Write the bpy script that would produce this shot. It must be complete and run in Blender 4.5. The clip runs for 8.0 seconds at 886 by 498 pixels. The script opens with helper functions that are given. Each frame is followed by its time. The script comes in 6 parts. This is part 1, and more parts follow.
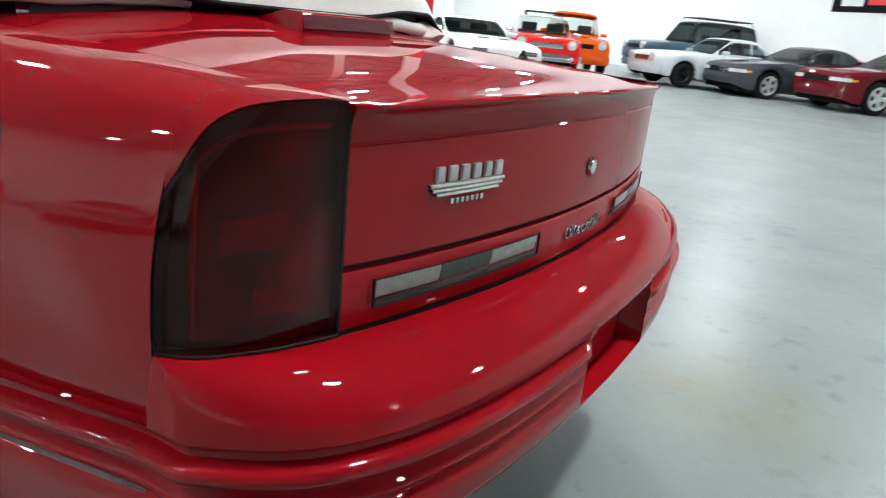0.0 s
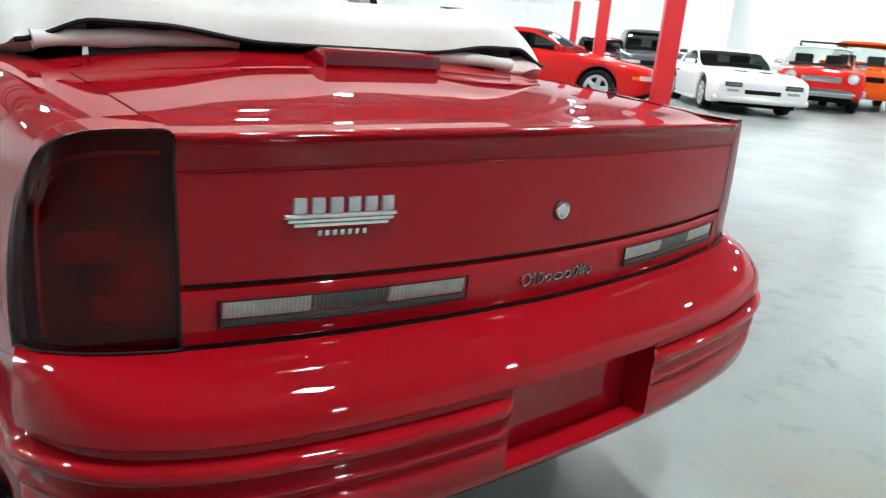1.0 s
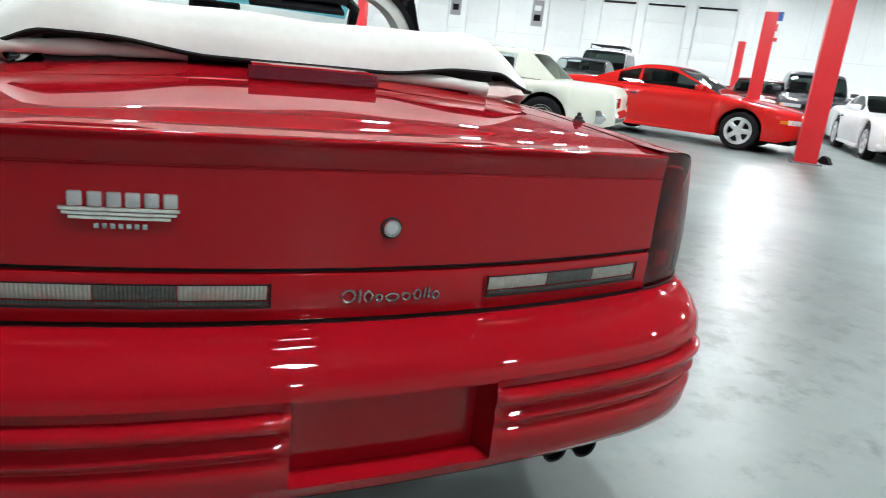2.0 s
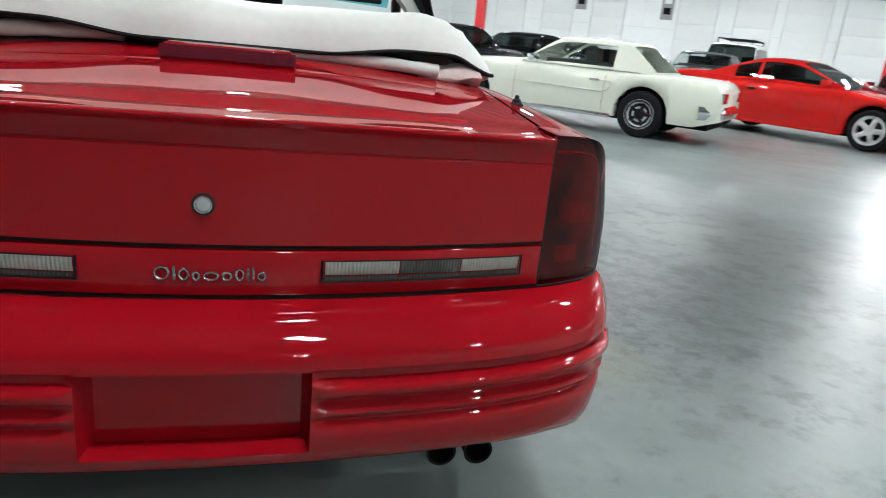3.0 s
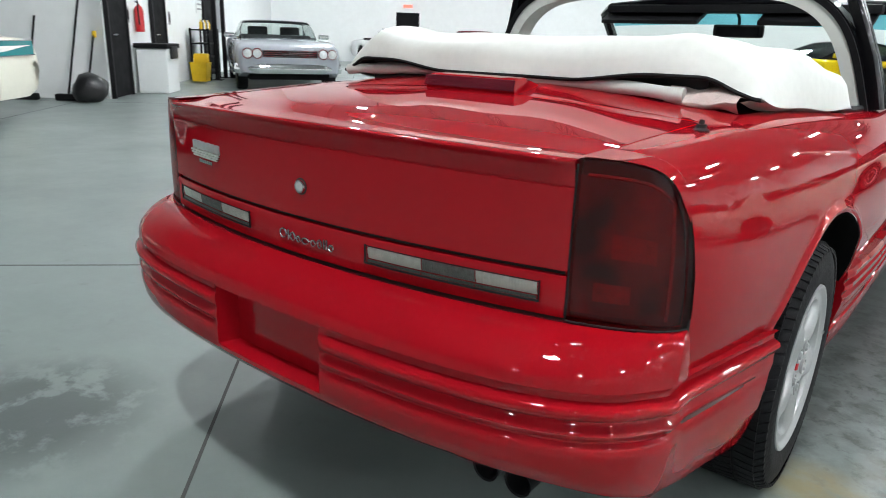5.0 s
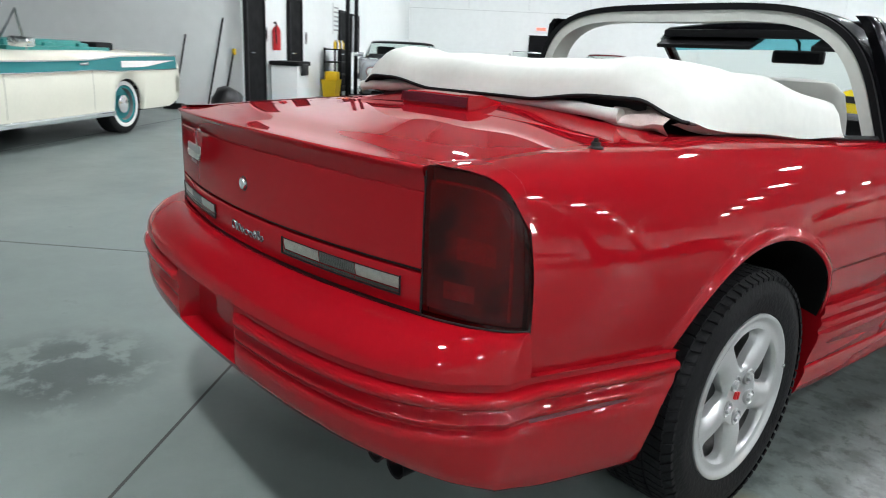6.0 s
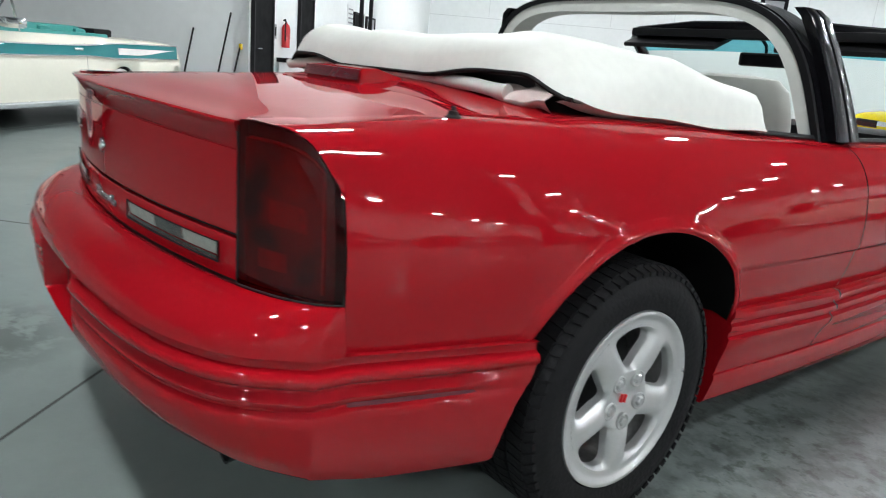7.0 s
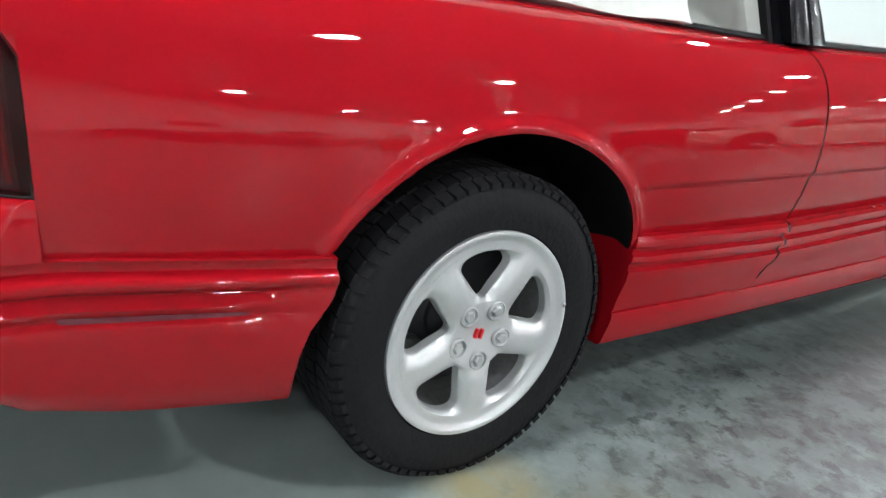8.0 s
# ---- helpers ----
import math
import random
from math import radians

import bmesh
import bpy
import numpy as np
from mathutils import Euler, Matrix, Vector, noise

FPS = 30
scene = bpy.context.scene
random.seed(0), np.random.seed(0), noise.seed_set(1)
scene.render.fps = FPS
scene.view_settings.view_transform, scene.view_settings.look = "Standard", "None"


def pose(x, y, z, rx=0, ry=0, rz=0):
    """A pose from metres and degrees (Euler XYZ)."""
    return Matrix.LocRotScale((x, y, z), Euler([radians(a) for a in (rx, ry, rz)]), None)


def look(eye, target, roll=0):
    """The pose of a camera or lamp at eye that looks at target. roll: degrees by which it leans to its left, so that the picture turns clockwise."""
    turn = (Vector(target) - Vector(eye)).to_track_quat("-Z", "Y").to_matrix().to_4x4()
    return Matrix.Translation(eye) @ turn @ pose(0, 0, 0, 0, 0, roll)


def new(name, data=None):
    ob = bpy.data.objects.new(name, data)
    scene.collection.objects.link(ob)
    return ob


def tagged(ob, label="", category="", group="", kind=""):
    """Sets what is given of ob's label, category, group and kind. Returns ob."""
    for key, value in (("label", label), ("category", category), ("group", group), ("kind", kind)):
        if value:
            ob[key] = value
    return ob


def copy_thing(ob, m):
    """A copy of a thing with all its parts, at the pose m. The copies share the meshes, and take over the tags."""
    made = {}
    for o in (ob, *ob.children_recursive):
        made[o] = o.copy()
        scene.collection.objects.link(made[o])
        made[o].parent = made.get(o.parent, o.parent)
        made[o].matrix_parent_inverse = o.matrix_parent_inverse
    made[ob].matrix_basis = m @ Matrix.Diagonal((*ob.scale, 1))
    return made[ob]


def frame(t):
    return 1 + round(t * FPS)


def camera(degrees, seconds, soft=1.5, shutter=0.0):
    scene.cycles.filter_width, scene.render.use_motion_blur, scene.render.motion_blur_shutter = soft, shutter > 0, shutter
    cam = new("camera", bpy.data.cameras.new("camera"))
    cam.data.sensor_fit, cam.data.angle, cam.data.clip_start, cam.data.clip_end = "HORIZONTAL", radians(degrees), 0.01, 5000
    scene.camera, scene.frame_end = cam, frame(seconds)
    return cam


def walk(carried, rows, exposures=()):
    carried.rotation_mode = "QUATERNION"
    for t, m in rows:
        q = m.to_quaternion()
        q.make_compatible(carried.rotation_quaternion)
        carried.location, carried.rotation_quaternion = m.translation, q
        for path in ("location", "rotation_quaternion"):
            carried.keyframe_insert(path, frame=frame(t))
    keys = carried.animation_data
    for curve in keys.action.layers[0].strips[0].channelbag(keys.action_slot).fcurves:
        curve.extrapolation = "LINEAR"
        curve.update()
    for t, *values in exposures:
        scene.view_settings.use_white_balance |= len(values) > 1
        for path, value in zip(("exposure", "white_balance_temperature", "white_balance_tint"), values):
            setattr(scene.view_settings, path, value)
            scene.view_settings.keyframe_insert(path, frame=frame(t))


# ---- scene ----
cam = camera(65.5, 8.0, soft=1.0, shutter=0.3)
PATH = [
    (0, (-1.209, -0.421, 1.031), (0.427, 0.546, 0.409), 6.0),
    (0.5, (-1.072, -0.644, 1.04), (0.327, 0.623, 0.378), 4.5),
    (1, (-0.837, -0.775, 1.074), (0.326, 0.739, 0.478), 4.6),
    (1.2, (-0.745, -0.827, 1.077), (0.364, 0.74, 0.516), 5.3),
    (2.3, (-0.231, -1.04, 1.09), (0.486, 0.743, 0.536), 6.5),
    (2.5, (-0.137, -1.044, 1.093), (0.543, 0.751, 0.53), 7.0),
    (3, (0.107, -1.097, 1.092), (0.586, 0.754, 0.506), 5.8),
    (3.5, (0.331, -1.117, 1.088), (0.441, 0.799, 0.522), 4.5),
    (4, (0.596, -1.026, 1.094), (0.391, 0.882, 0.533), 4.0),
    (4.5, (0.877, -1.005, 1.118), (0.13, 0.758, 0.541), 2.7),
    (4.7, (0.984, -0.987, 1.118), (-0.017, 0.643, 0.534), 1.9),
    (5.8, (1.462, -0.744, 1.123), (0.107, 0.616, 0.563), 2.3),
    (6, (1.558, -0.698, 1.13), (0.099, 0.558, 0.586), 2.8),
    (6.5, (1.693, -0.568, 1.132), (0.181, 0.633, 0.612), 4.6),
    (7, (1.715, -0.374, 1.058), (0.22, 0.848, 0.535), 5.2),
    (7.5, (1.739, -0.138, 0.989), (0.295, 1.128, 0.428), 5.7),
    (8, (1.801, 0.123, 0.956), (0.284, 1.23, 0.268), 5.9),
]
walk(cam, [(t, look(eye, target, roll)) for t, eye, target, roll in PATH],
     [(0, 0.3), (0.5, 0.35), (1, 0.4), (2.5, 0.15), (3, 0.0), (3.5, 0.05), (4.5, 0.2), (6, 0.15), (7, 0.1), (7.5, 0.2), (8, 0.55)])

# ---- world and lights ----
world = bpy.data.worlds.new("world")
scene.world = world
world.use_nodes = True
world.node_tree.nodes["Background"].inputs[0].default_value = (0.8, 0.9, 1.0, 1)
world.node_tree.nodes["Background"].inputs[1].default_value = 0.3
scene.view_settings.exposure = 0.0

# building axes: u runs along the door walls, v towards the overhead doors
U = Vector((0.700, -0.714, 0))
V = Vector((0.714, 0.700, 0))
YAW_U = math.degrees(math.atan2(U.y, U.x))
CEIL = 7.4


def uv(u, v, z=0.0):
    p = U * u + V * v
    return Vector((p.x, p.y, z))


# ---- materials ----
def nodes_of(name):
    m = bpy.data.materials.new(name)
    m.use_nodes = True
    nt = m.node_tree
    return m, nt, nt.nodes["Principled BSDF"]


def mat(name, color, rough=0.5, metal=0.0, coat=0.0, var=0.12, scale=6.0, bump=0.0, bump_scale=60.0, spec=0.5, rough_var=0.08):
    """Plain surface with two scales of variation in tone and gloss and an optional fine relief."""
    m, nt, b = nodes_of(name)
    N, Lk = nt.nodes, nt.links
    tc = N.new("ShaderNodeTexCoord")
    n1 = N.new("ShaderNodeTexNoise")
    n1.inputs["Scale"].default_value, n1.inputs["Detail"].default_value = scale, 6
    n2 = N.new("ShaderNodeTexNoise")
    n2.inputs["Scale"].default_value, n2.inputs["Detail"].default_value = scale * 9, 4
    for n in (n1, n2):
        Lk.new(tc.outputs["Object"], n.inputs["Vector"])
    add = N.new("ShaderNodeMath")
    add.operation = "ADD"
    Lk.new(n1.outputs["Fac"], add.inputs[0])
    Lk.new(n2.outputs["Fac"], add.inputs[1])
    mr = N.new("ShaderNodeMapRange")
    mr.inputs["From Min"].default_value, mr.inputs["From Max"].default_value = 0.6, 1.4
    mr.inputs["To Min"].default_value, mr.inputs["To Max"].default_value = 1 - var, 1 + var
    Lk.new(add.outputs[0], mr.inputs["Value"])
    mul = N.new("ShaderNodeMix")
    mul.data_type, mul.blend_type = "RGBA", "MULTIPLY"
    mul.inputs["Factor"].default_value = 1
    mul.inputs["A"].default_value = (*color, 1)
    Lk.new(mr.outputs[0], mul.inputs["B"])
    Lk.new(mul.outputs["Result"], b.inputs["Base Color"])
    r = N.new("ShaderNodeMapRange")
    r.inputs["From Min"].default_value, r.inputs["From Max"].default_value = 0.3, 0.7
    r.inputs["To Min"].default_value, r.inputs["To Max"].default_value = max(rough - rough_var * rough, 0), min(rough + rough_var, 1)
    Lk.new(n1.outputs["Fac"], r.inputs["Value"])
    Lk.new(r.outputs[0], b.inputs["Roughness"])
    b.inputs["Metallic"].default_value = metal
    b.inputs["Coat Weight"].default_value = coat
    b.inputs["Coat Roughness"].default_value = 0.03
    b.inputs["Specular IOR Level"].default_value = spec
    if bump:
        n3 = N.new("ShaderNodeTexNoise")
        n3.inputs["Scale"].default_value, n3.inputs["Detail"].default_value = bump_scale, 4
        Lk.new(tc.outputs["Object"], n3.inputs["Vector"])
        bp = N.new("ShaderNodeBump")
        bp.inputs["Strength"].default_value, bp.inputs["Distance"].default_value = bump, 0.01
        Lk.new(n3.outputs["Fac"], bp.inputs["Height"])
        Lk.new(bp.outputs[0], b.inputs["Normal"])
    return m


def glow(name, color, strength):
    m, nt, b = nodes_of(name)
    b.inputs["Base Color"].default_value = (*color, 1)
    b.inputs["Emission Color"].default_value = (*color, 1)
    b.inputs["Emission Strength"].default_value = strength
    return m


def clear(name, tint, gloss_rough=0.02, gloss=1.0):
    """A thin pane or lens: tinted see-through with a Fresnel gloss."""
    m, nt, b = nodes_of(name)
    N, Lk = nt.nodes, nt.links
    t = N.new("ShaderNodeBsdfTransparent")
    t.inputs[0].default_value = (*tint, 1)
    g = N.new("ShaderNodeBsdfGlossy")
    g.inputs["Roughness"].default_value = gloss_rough
    f = N.new("ShaderNodeLayerWeight")
    f.inputs[0].default_value = 0.5
    pw = N.new("ShaderNodeMath")
    pw.operation = "POWER"
    pw.inputs[1].default_value = 4.5
    Lk.new(f.outputs["Facing"], pw.inputs[0])
    mm = N.new("ShaderNodeMapRange")
    mm.inputs["To Min"].default_value, mm.inputs["To Max"].default_value = 0.045 * gloss, 0.8 * gloss
    Lk.new(pw.outputs[0], mm.inputs["Value"])
    mx = N.new("ShaderNodeMixShader")
    Lk.new(mm.outputs[0], mx.inputs[0])
    Lk.new(t.outputs[0], mx.inputs[1])
    Lk.new(g.outputs[0], mx.inputs[2])
    Lk.new(mx.outputs[0], N["Material Output"].inputs[0])
    return m


def concrete_floor():
    """Sealed grey concrete: cloudy tone, dark patches, a painted-in dim area, rubber scuffs, uneven gloss."""
    m, nt, b = nodes_of("polished_concrete")
    N, Lk = nt.nodes, nt.links
    tc = N.new("ShaderNodeTexCoord")

    def nz(scale, detail=6, rough=0.6, warp=0.0):
        n = N.new("ShaderNodeTexNoise")
        n.inputs["Scale"].default_value, n.inputs["Detail"].default_value = scale, detail
        n.inputs["Roughness"].default_value, n.inputs["Distortion"].default_value = rough, warp
        Lk.new(tc.outputs["Object"], n.inputs["Vector"])
        return n

    def ramp(src, a, c, lo, hi):
        r = N.new("ShaderNodeMapRange")
        for k, x in zip(("From Min", "From Max", "To Min", "To Max"), (a, c, lo, hi)):
            r.inputs[k].default_value = x
        Lk.new(src, r.inputs["Value"])
        return r.outputs[0]

    def times(a, c):
        x = N.new("ShaderNodeMath")
        x.operation = "MULTIPLY"
        Lk.new(a, x.inputs[0])
        Lk.new(c, x.inputs[1])
        return x.outputs[0]

    cloud = ramp(nz(0.7, 5, 0.6, 0.4).outputs["Fac"], 0.3, 0.7, 0.86, 1.10)
    fine = ramp(nz(9, 8, 0.7).outputs["Fac"], 0.25, 0.75, 0.94, 1.05)
    blot = ramp(nz(1.7, 10, 0.7, 0.6).outputs["Fac"], 0.56, 0.9, 1.0, 0.90)
    spots = ramp(nz(7, 5, 0.55, 0.2).outputs["Fac"], 0.66, 0.80, 1.0, 0.66)
    v = times(times(cloud, fine), times(blot, spots))

    def stain_or_shade(x, y, r, deep, scale, lo=0.42, hi=0.62):
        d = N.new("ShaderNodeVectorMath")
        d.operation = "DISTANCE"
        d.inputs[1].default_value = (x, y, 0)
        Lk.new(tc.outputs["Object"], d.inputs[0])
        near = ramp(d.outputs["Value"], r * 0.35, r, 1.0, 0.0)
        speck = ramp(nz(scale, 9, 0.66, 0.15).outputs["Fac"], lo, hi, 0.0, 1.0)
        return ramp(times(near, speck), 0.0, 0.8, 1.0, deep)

    # Stains, but the wide even patch at (2.1, 2.8) paints in dimmer light.
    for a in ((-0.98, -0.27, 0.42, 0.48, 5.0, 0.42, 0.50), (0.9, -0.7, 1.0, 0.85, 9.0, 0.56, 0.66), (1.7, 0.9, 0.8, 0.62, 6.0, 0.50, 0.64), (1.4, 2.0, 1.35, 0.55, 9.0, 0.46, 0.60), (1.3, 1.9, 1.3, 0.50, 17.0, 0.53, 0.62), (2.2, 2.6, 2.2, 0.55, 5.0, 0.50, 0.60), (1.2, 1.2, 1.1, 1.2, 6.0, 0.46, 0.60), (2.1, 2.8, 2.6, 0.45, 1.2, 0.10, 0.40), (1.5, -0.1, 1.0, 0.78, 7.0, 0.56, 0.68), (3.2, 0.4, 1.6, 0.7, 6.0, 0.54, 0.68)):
        v = times(v, stain_or_shade(*a))
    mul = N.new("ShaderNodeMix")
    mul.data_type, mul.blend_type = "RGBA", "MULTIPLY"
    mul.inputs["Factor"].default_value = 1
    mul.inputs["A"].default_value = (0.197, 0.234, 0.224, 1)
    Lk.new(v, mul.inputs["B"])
    # old yellowish stains
    tint = mul.outputs["Result"]
    for x, y, r, much in ((0.93, 0.93, 0.16, 0.75), (0.95, -0.25, 0.42, 0.35), (1.25, 1.05, 0.3, 0.3)):
        ym = N.new("ShaderNodeMix")
        ym.data_type = "RGBA"
        ym.inputs["B"].default_value = (0.24, 0.20, 0.095, 1)
        one = stain_or_shade(x, y, r, 1 - much, 9.0, 0.30, 0.62)
        inv = N.new("ShaderNodeMath")
        inv.operation = "SUBTRACT"
        inv.inputs[0].default_value = 1.0
        Lk.new(one, inv.inputs[1])
        Lk.new(inv.outputs[0], ym.inputs["Factor"])
        Lk.new(tint, ym.inputs["A"])
        tint = ym.outputs["Result"]
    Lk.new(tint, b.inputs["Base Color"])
    Lk.new(ramp(nz(1.6, 6, 0.65).outputs["Fac"], 0.3, 0.7, 0.31, 0.42), b.inputs["Roughness"])
    bp = N.new("ShaderNodeBump")
    bp.inputs["Strength"].default_value, bp.inputs["Distance"].default_value = 0.05, 0.01
    Lk.new(nz(25, 6).outputs["Fac"], bp.inputs["Height"])
    Lk.new(bp.outputs[0], b.inputs["Normal"])
    return m


def car_paint(name, color, flake=0.0):
    m = mat(name, color, rough=0.5, coat=0.75, var=0.03, scale=3, metal=flake, rough_var=0.05, spec=0.0)
    m.node_tree.nodes["Principled BSDF"].inputs["Coat IOR"].default_value = 1.48
    m.node_tree.nodes["Principled BSDF"].inputs["Coat Roughness"].default_value = 0.015
    return m


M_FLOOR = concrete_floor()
M_WALL = mat("white_wall_paint", (0.80, 0.825, 0.82), 0.55, var=0.04, scale=0.6, bump=0.05, bump_scale=30)
# The deck is dark grey, well below the walls in tone.
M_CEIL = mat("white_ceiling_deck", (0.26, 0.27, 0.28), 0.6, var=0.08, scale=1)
M_STEEL_DK = mat("grey_steel_joist", (0.22, 0.23, 0.24), 0.5, metal=0.3)
M_RED = car_paint("red_clearcoat_paint", (0.295, 0.0045, 0.0095))
M_SEAM = mat("black_gap", (0.006, 0.006, 0.006), 0.8)
M_BLACK = mat("black_plastic", (0.009, 0.009, 0.010), 0.55, bump=0.1, bump_scale=200, spec=0.12)
M_DARK = mat("dark_underbody", (0.006, 0.006, 0.006), 0.9, spec=0.1)
M_LAMPWALL = mat("dark_red_lamp_wall", (0.20, 0.007, 0.011), 0.5, var=0.2)
M_GLOSSBLK = mat("gloss_black_trim", (0.004, 0.004, 0.005), 0.12, var=0.05, spec=0.12, bump=0.12, bump_scale=30)
M_CHROME = mat("chrome", (0.8, 0.81, 0.82), 0.08, metal=1.0, var=0.03)
M_ALU = mat("silver_painted_wheel", (0.54, 0.55, 0.55), 0.32, metal=0.5, coat=0.4, var=0.05, scale=12, bump=0.05, bump_scale=300)
M_BARREL = mat("dusty_rim_barrel", (0.20, 0.20, 0.20), 0.5, metal=0.2, var=0.3, scale=10)
M_NUT = mat("dull_zinc_nut", (0.48, 0.49, 0.49), 0.35, metal=0.6, var=0.1, scale=60)
M_DKCHROME = mat("dark_worn_chrome", (0.34, 0.34, 0.35), 0.22, metal=0.9, var=0.3, scale=80)
M_RUBBER = mat("tyre_rubber", (0.010, 0.010, 0.011), 0.6, spec=0.12, var=0.3, scale=8, bump=0.25, bump_scale=90)
M_VINYL = mat("white_vinyl", (0.62, 0.63, 0.59), 0.45, var=0.06, scale=4, bump=0.05, bump_scale=420)
M_LINER = mat("pinkish_lining_cloth", (0.62, 0.5, 0.46), 0.85, var=0.12, bump=0.3, bump_scale=150)
M_LENS = clear("dark_red_lens", (0.46, 0.036, 0.05), 0.03, 0.75)
M_SMOKE = clear("smoked_lens_edge", (0.45, 0.03, 0.045), 0.03, 0.5)


def lamp_back():
    """Red reflector chambers behind the lens: soft blocks of darker and brighter red."""
    m, nt, b = nodes_of("red_lamp_reflector")
    N, Lk = nt.nodes, nt.links
    tc = N.new("ShaderNodeTexCoord")
    mp = N.new("ShaderNodeMapping")
    mp.inputs["Scale"].default_value = (11, 6, 13)
    Lk.new(tc.outputs["Object"], mp.inputs["Vector"])
    vo = N.new("ShaderNodeTexVoronoi")
    vo.distance, vo.feature = "CHEBYCHEV", "SMOOTH_F1"
    vo.inputs["Scale"].default_value, vo.inputs["Randomness"].default_value = 1.0, 0.55
    Lk.new(mp.outputs[0], vo.inputs["Vector"])
    nz = N.new("ShaderNodeTexNoise")
    nz.inputs["Scale"].default_value = 9
    Lk.new(tc.outputs["Object"], nz.inputs["Vector"])
    mu = N.new("ShaderNodeMath")
    mu.operation = "MULTIPLY_ADD"
    Lk.new(nz.outputs["Fac"], mu.inputs[0])
    mu.inputs[1].default_value = 0.9
    Lk.new(vo.outputs["Distance"], mu.inputs[2])
    cr = N.new("ShaderNodeValToRGB")
    cr.color_ramp.elements[0].position, cr.color_ramp.elements[0].color = 0.42, (0.62, 0.022, 0.028, 1)
    cr.color_ramp.elements[1].position, cr.color_ramp.elements[1].color = 0.95, (0.07, 0.003, 0.005, 1)
    Lk.new(mu.outputs[0], cr.inputs[0])
    Lk.new(cr.outputs[0], b.inputs["Base Color"])
    b.inputs["Roughness"].default_value = 0.4
    return m


M_LENSBACK = lamp_back()
M_LENSHOT = mat("bright_red_reflector", (0.50, 0.02, 0.025), 0.3, var=0.35, scale=30)
M_CLEARLENS = clear("clear_lens", (0.80, 0.82, 0.80), 0.05, 1.0)
M_REFL = mat("lamp_reflector", (0.66, 0.68, 0.64), 0.3, metal=0.35, var=0.25, scale=9)
M_BAFFLE = mat("dark_lamp_baffle", (0.05, 0.055, 0.05), 0.35, var=0.3, scale=30)
M_GREYREFL = mat("grey_lamp_reflector", (0.13, 0.14, 0.135), 0.35, metal=0.2, var=0.4, scale=14)
M_CHMSL = mat("red_brake_lens", (0.12, 0.008, 0.02), 0.16, coat=0.5, var=0.15)
M_POSTRED = mat("red_post_paint", (0.62, 0.016, 0.022), 0.4, var=0.07, scale=3)
M_POSTWHITE = mat("white_post_paint", (0.78, 0.79, 0.78), 0.5, var=0.05)
M_GLASS = clear("car_glass", (0.84, 0.89, 0.87), 0.01, 1.0)
M_TINT = clear("blue_tint_band", (0.22, 0.62, 0.72), 0.01, 0.5)
M_CABIN = mat("dark_cabin", (0.02, 0.02, 0.022), 0.7, var=0.3)
M_LAMP = glow("led_panel", (0.93, 0.97, 1.0), 440.0)


# ---- mesh helpers ----
def thing(name, label, category, group="", m=None):
    ob = new(name)
    ob.empty_display_size = 0.2
    if m is not None:
        ob.matrix_basis = m
    return tagged(ob, label, category, group)


def mesh_from(bm, name, material, smooth=True):
    bmesh.ops.recalc_face_normals(bm, faces=bm.faces)
    me = bpy.data.meshes.new(name)
    bm.to_mesh(me)
    bm.free()
    me.materials.append(material)
    if smooth:
        me.polygons.foreach_set("use_smooth", [True] * len(me.polygons))
        me.set_sharp_from_angle(angle=radians(38))
    return me


def part(name, bm, material, parent, label="", smooth=True):
    ob = new(name, mesh_from(bm, name, material, smooth))
    ob.parent = parent
    if label:
        ob["label"] = label
    return ob


def fixture(name, bm, material, label, category="", kind="structure", smooth=False):
    ob = new(name, mesh_from(bm, name, material, smooth))
    return tagged(ob, label, category, "", kind)


def box(bm, x0, x1, y0, y1, z0, z1, m=None, bevel=0.0):
    """Adds a box, its corners optionally bevelled, moved by m."""
    vs = [bm.verts.new((x, y, z)) for z in (z0, z1) for y in (y0, y1) for x in (x0, x1)]
    fs = [bm.faces.new([vs[i] for i in q]) for q in ((0, 2, 3, 1), (4, 5, 7, 6), (0, 1, 5, 4), (2, 6, 7, 3), (0, 4, 6, 2), (1, 3, 7, 5))]
    if bevel:
        es = list({e for f in fs for e in f.edges})
        r = bmesh.ops.bevel(bm, geom=es, offset=bevel, segments=2, affect="EDGES", profile=0.6)
        vs = list({v for f in r["faces"] for v in f.verts} | {v for v in vs if v.is_valid})
    if m is not None:
        bmesh.ops.transform(bm, matrix=m, verts=[v for v in vs if v.is_valid])
    return bm


def boxed(*a, **k):
    return box(bmesh.new(), *a, **k)


def sheet(bm, rows, close_u=False):
    """Adds a grid of faces through rows of points (all rows as long as each other)."""
    vr = [[bm.verts.new(p) for p in row] for row in rows]
    n = len(vr[0])
    for a, c in zip(vr, vr[1:]):
        for i in range(n if close_u else n - 1):
            j = (i + 1) % n
            q = [a[i], a[j], c[j], c[i]]
            if len({tuple(round(k, 6) for k in v.co) for v in q}) > 2:
                bm.faces.new(q)
    return vr


def weld(bm, d=0.0004):
    bmesh.ops.remove_doubles(bm, verts=bm.verts, dist=d)
    return bm


def lathe(bm, profile, axis="x", seg=48, m=None):
    """Turns a profile of (along, radius) round an axis."""
    rows = []
    for a, r in profile:
        row = []
        for i in range(seg):
            t = 2 * math.pi * i / seg
            c, s = r * math.cos(t), r * math.sin(t)
            p = Vector((a, c, s) if axis == "x" else (c, a, s) if axis == "y" else (c, s, a))
            row.append(m @ p if m is not None else p)
        rows.append(row)
    sheet(bm, rows, True)
    return bm


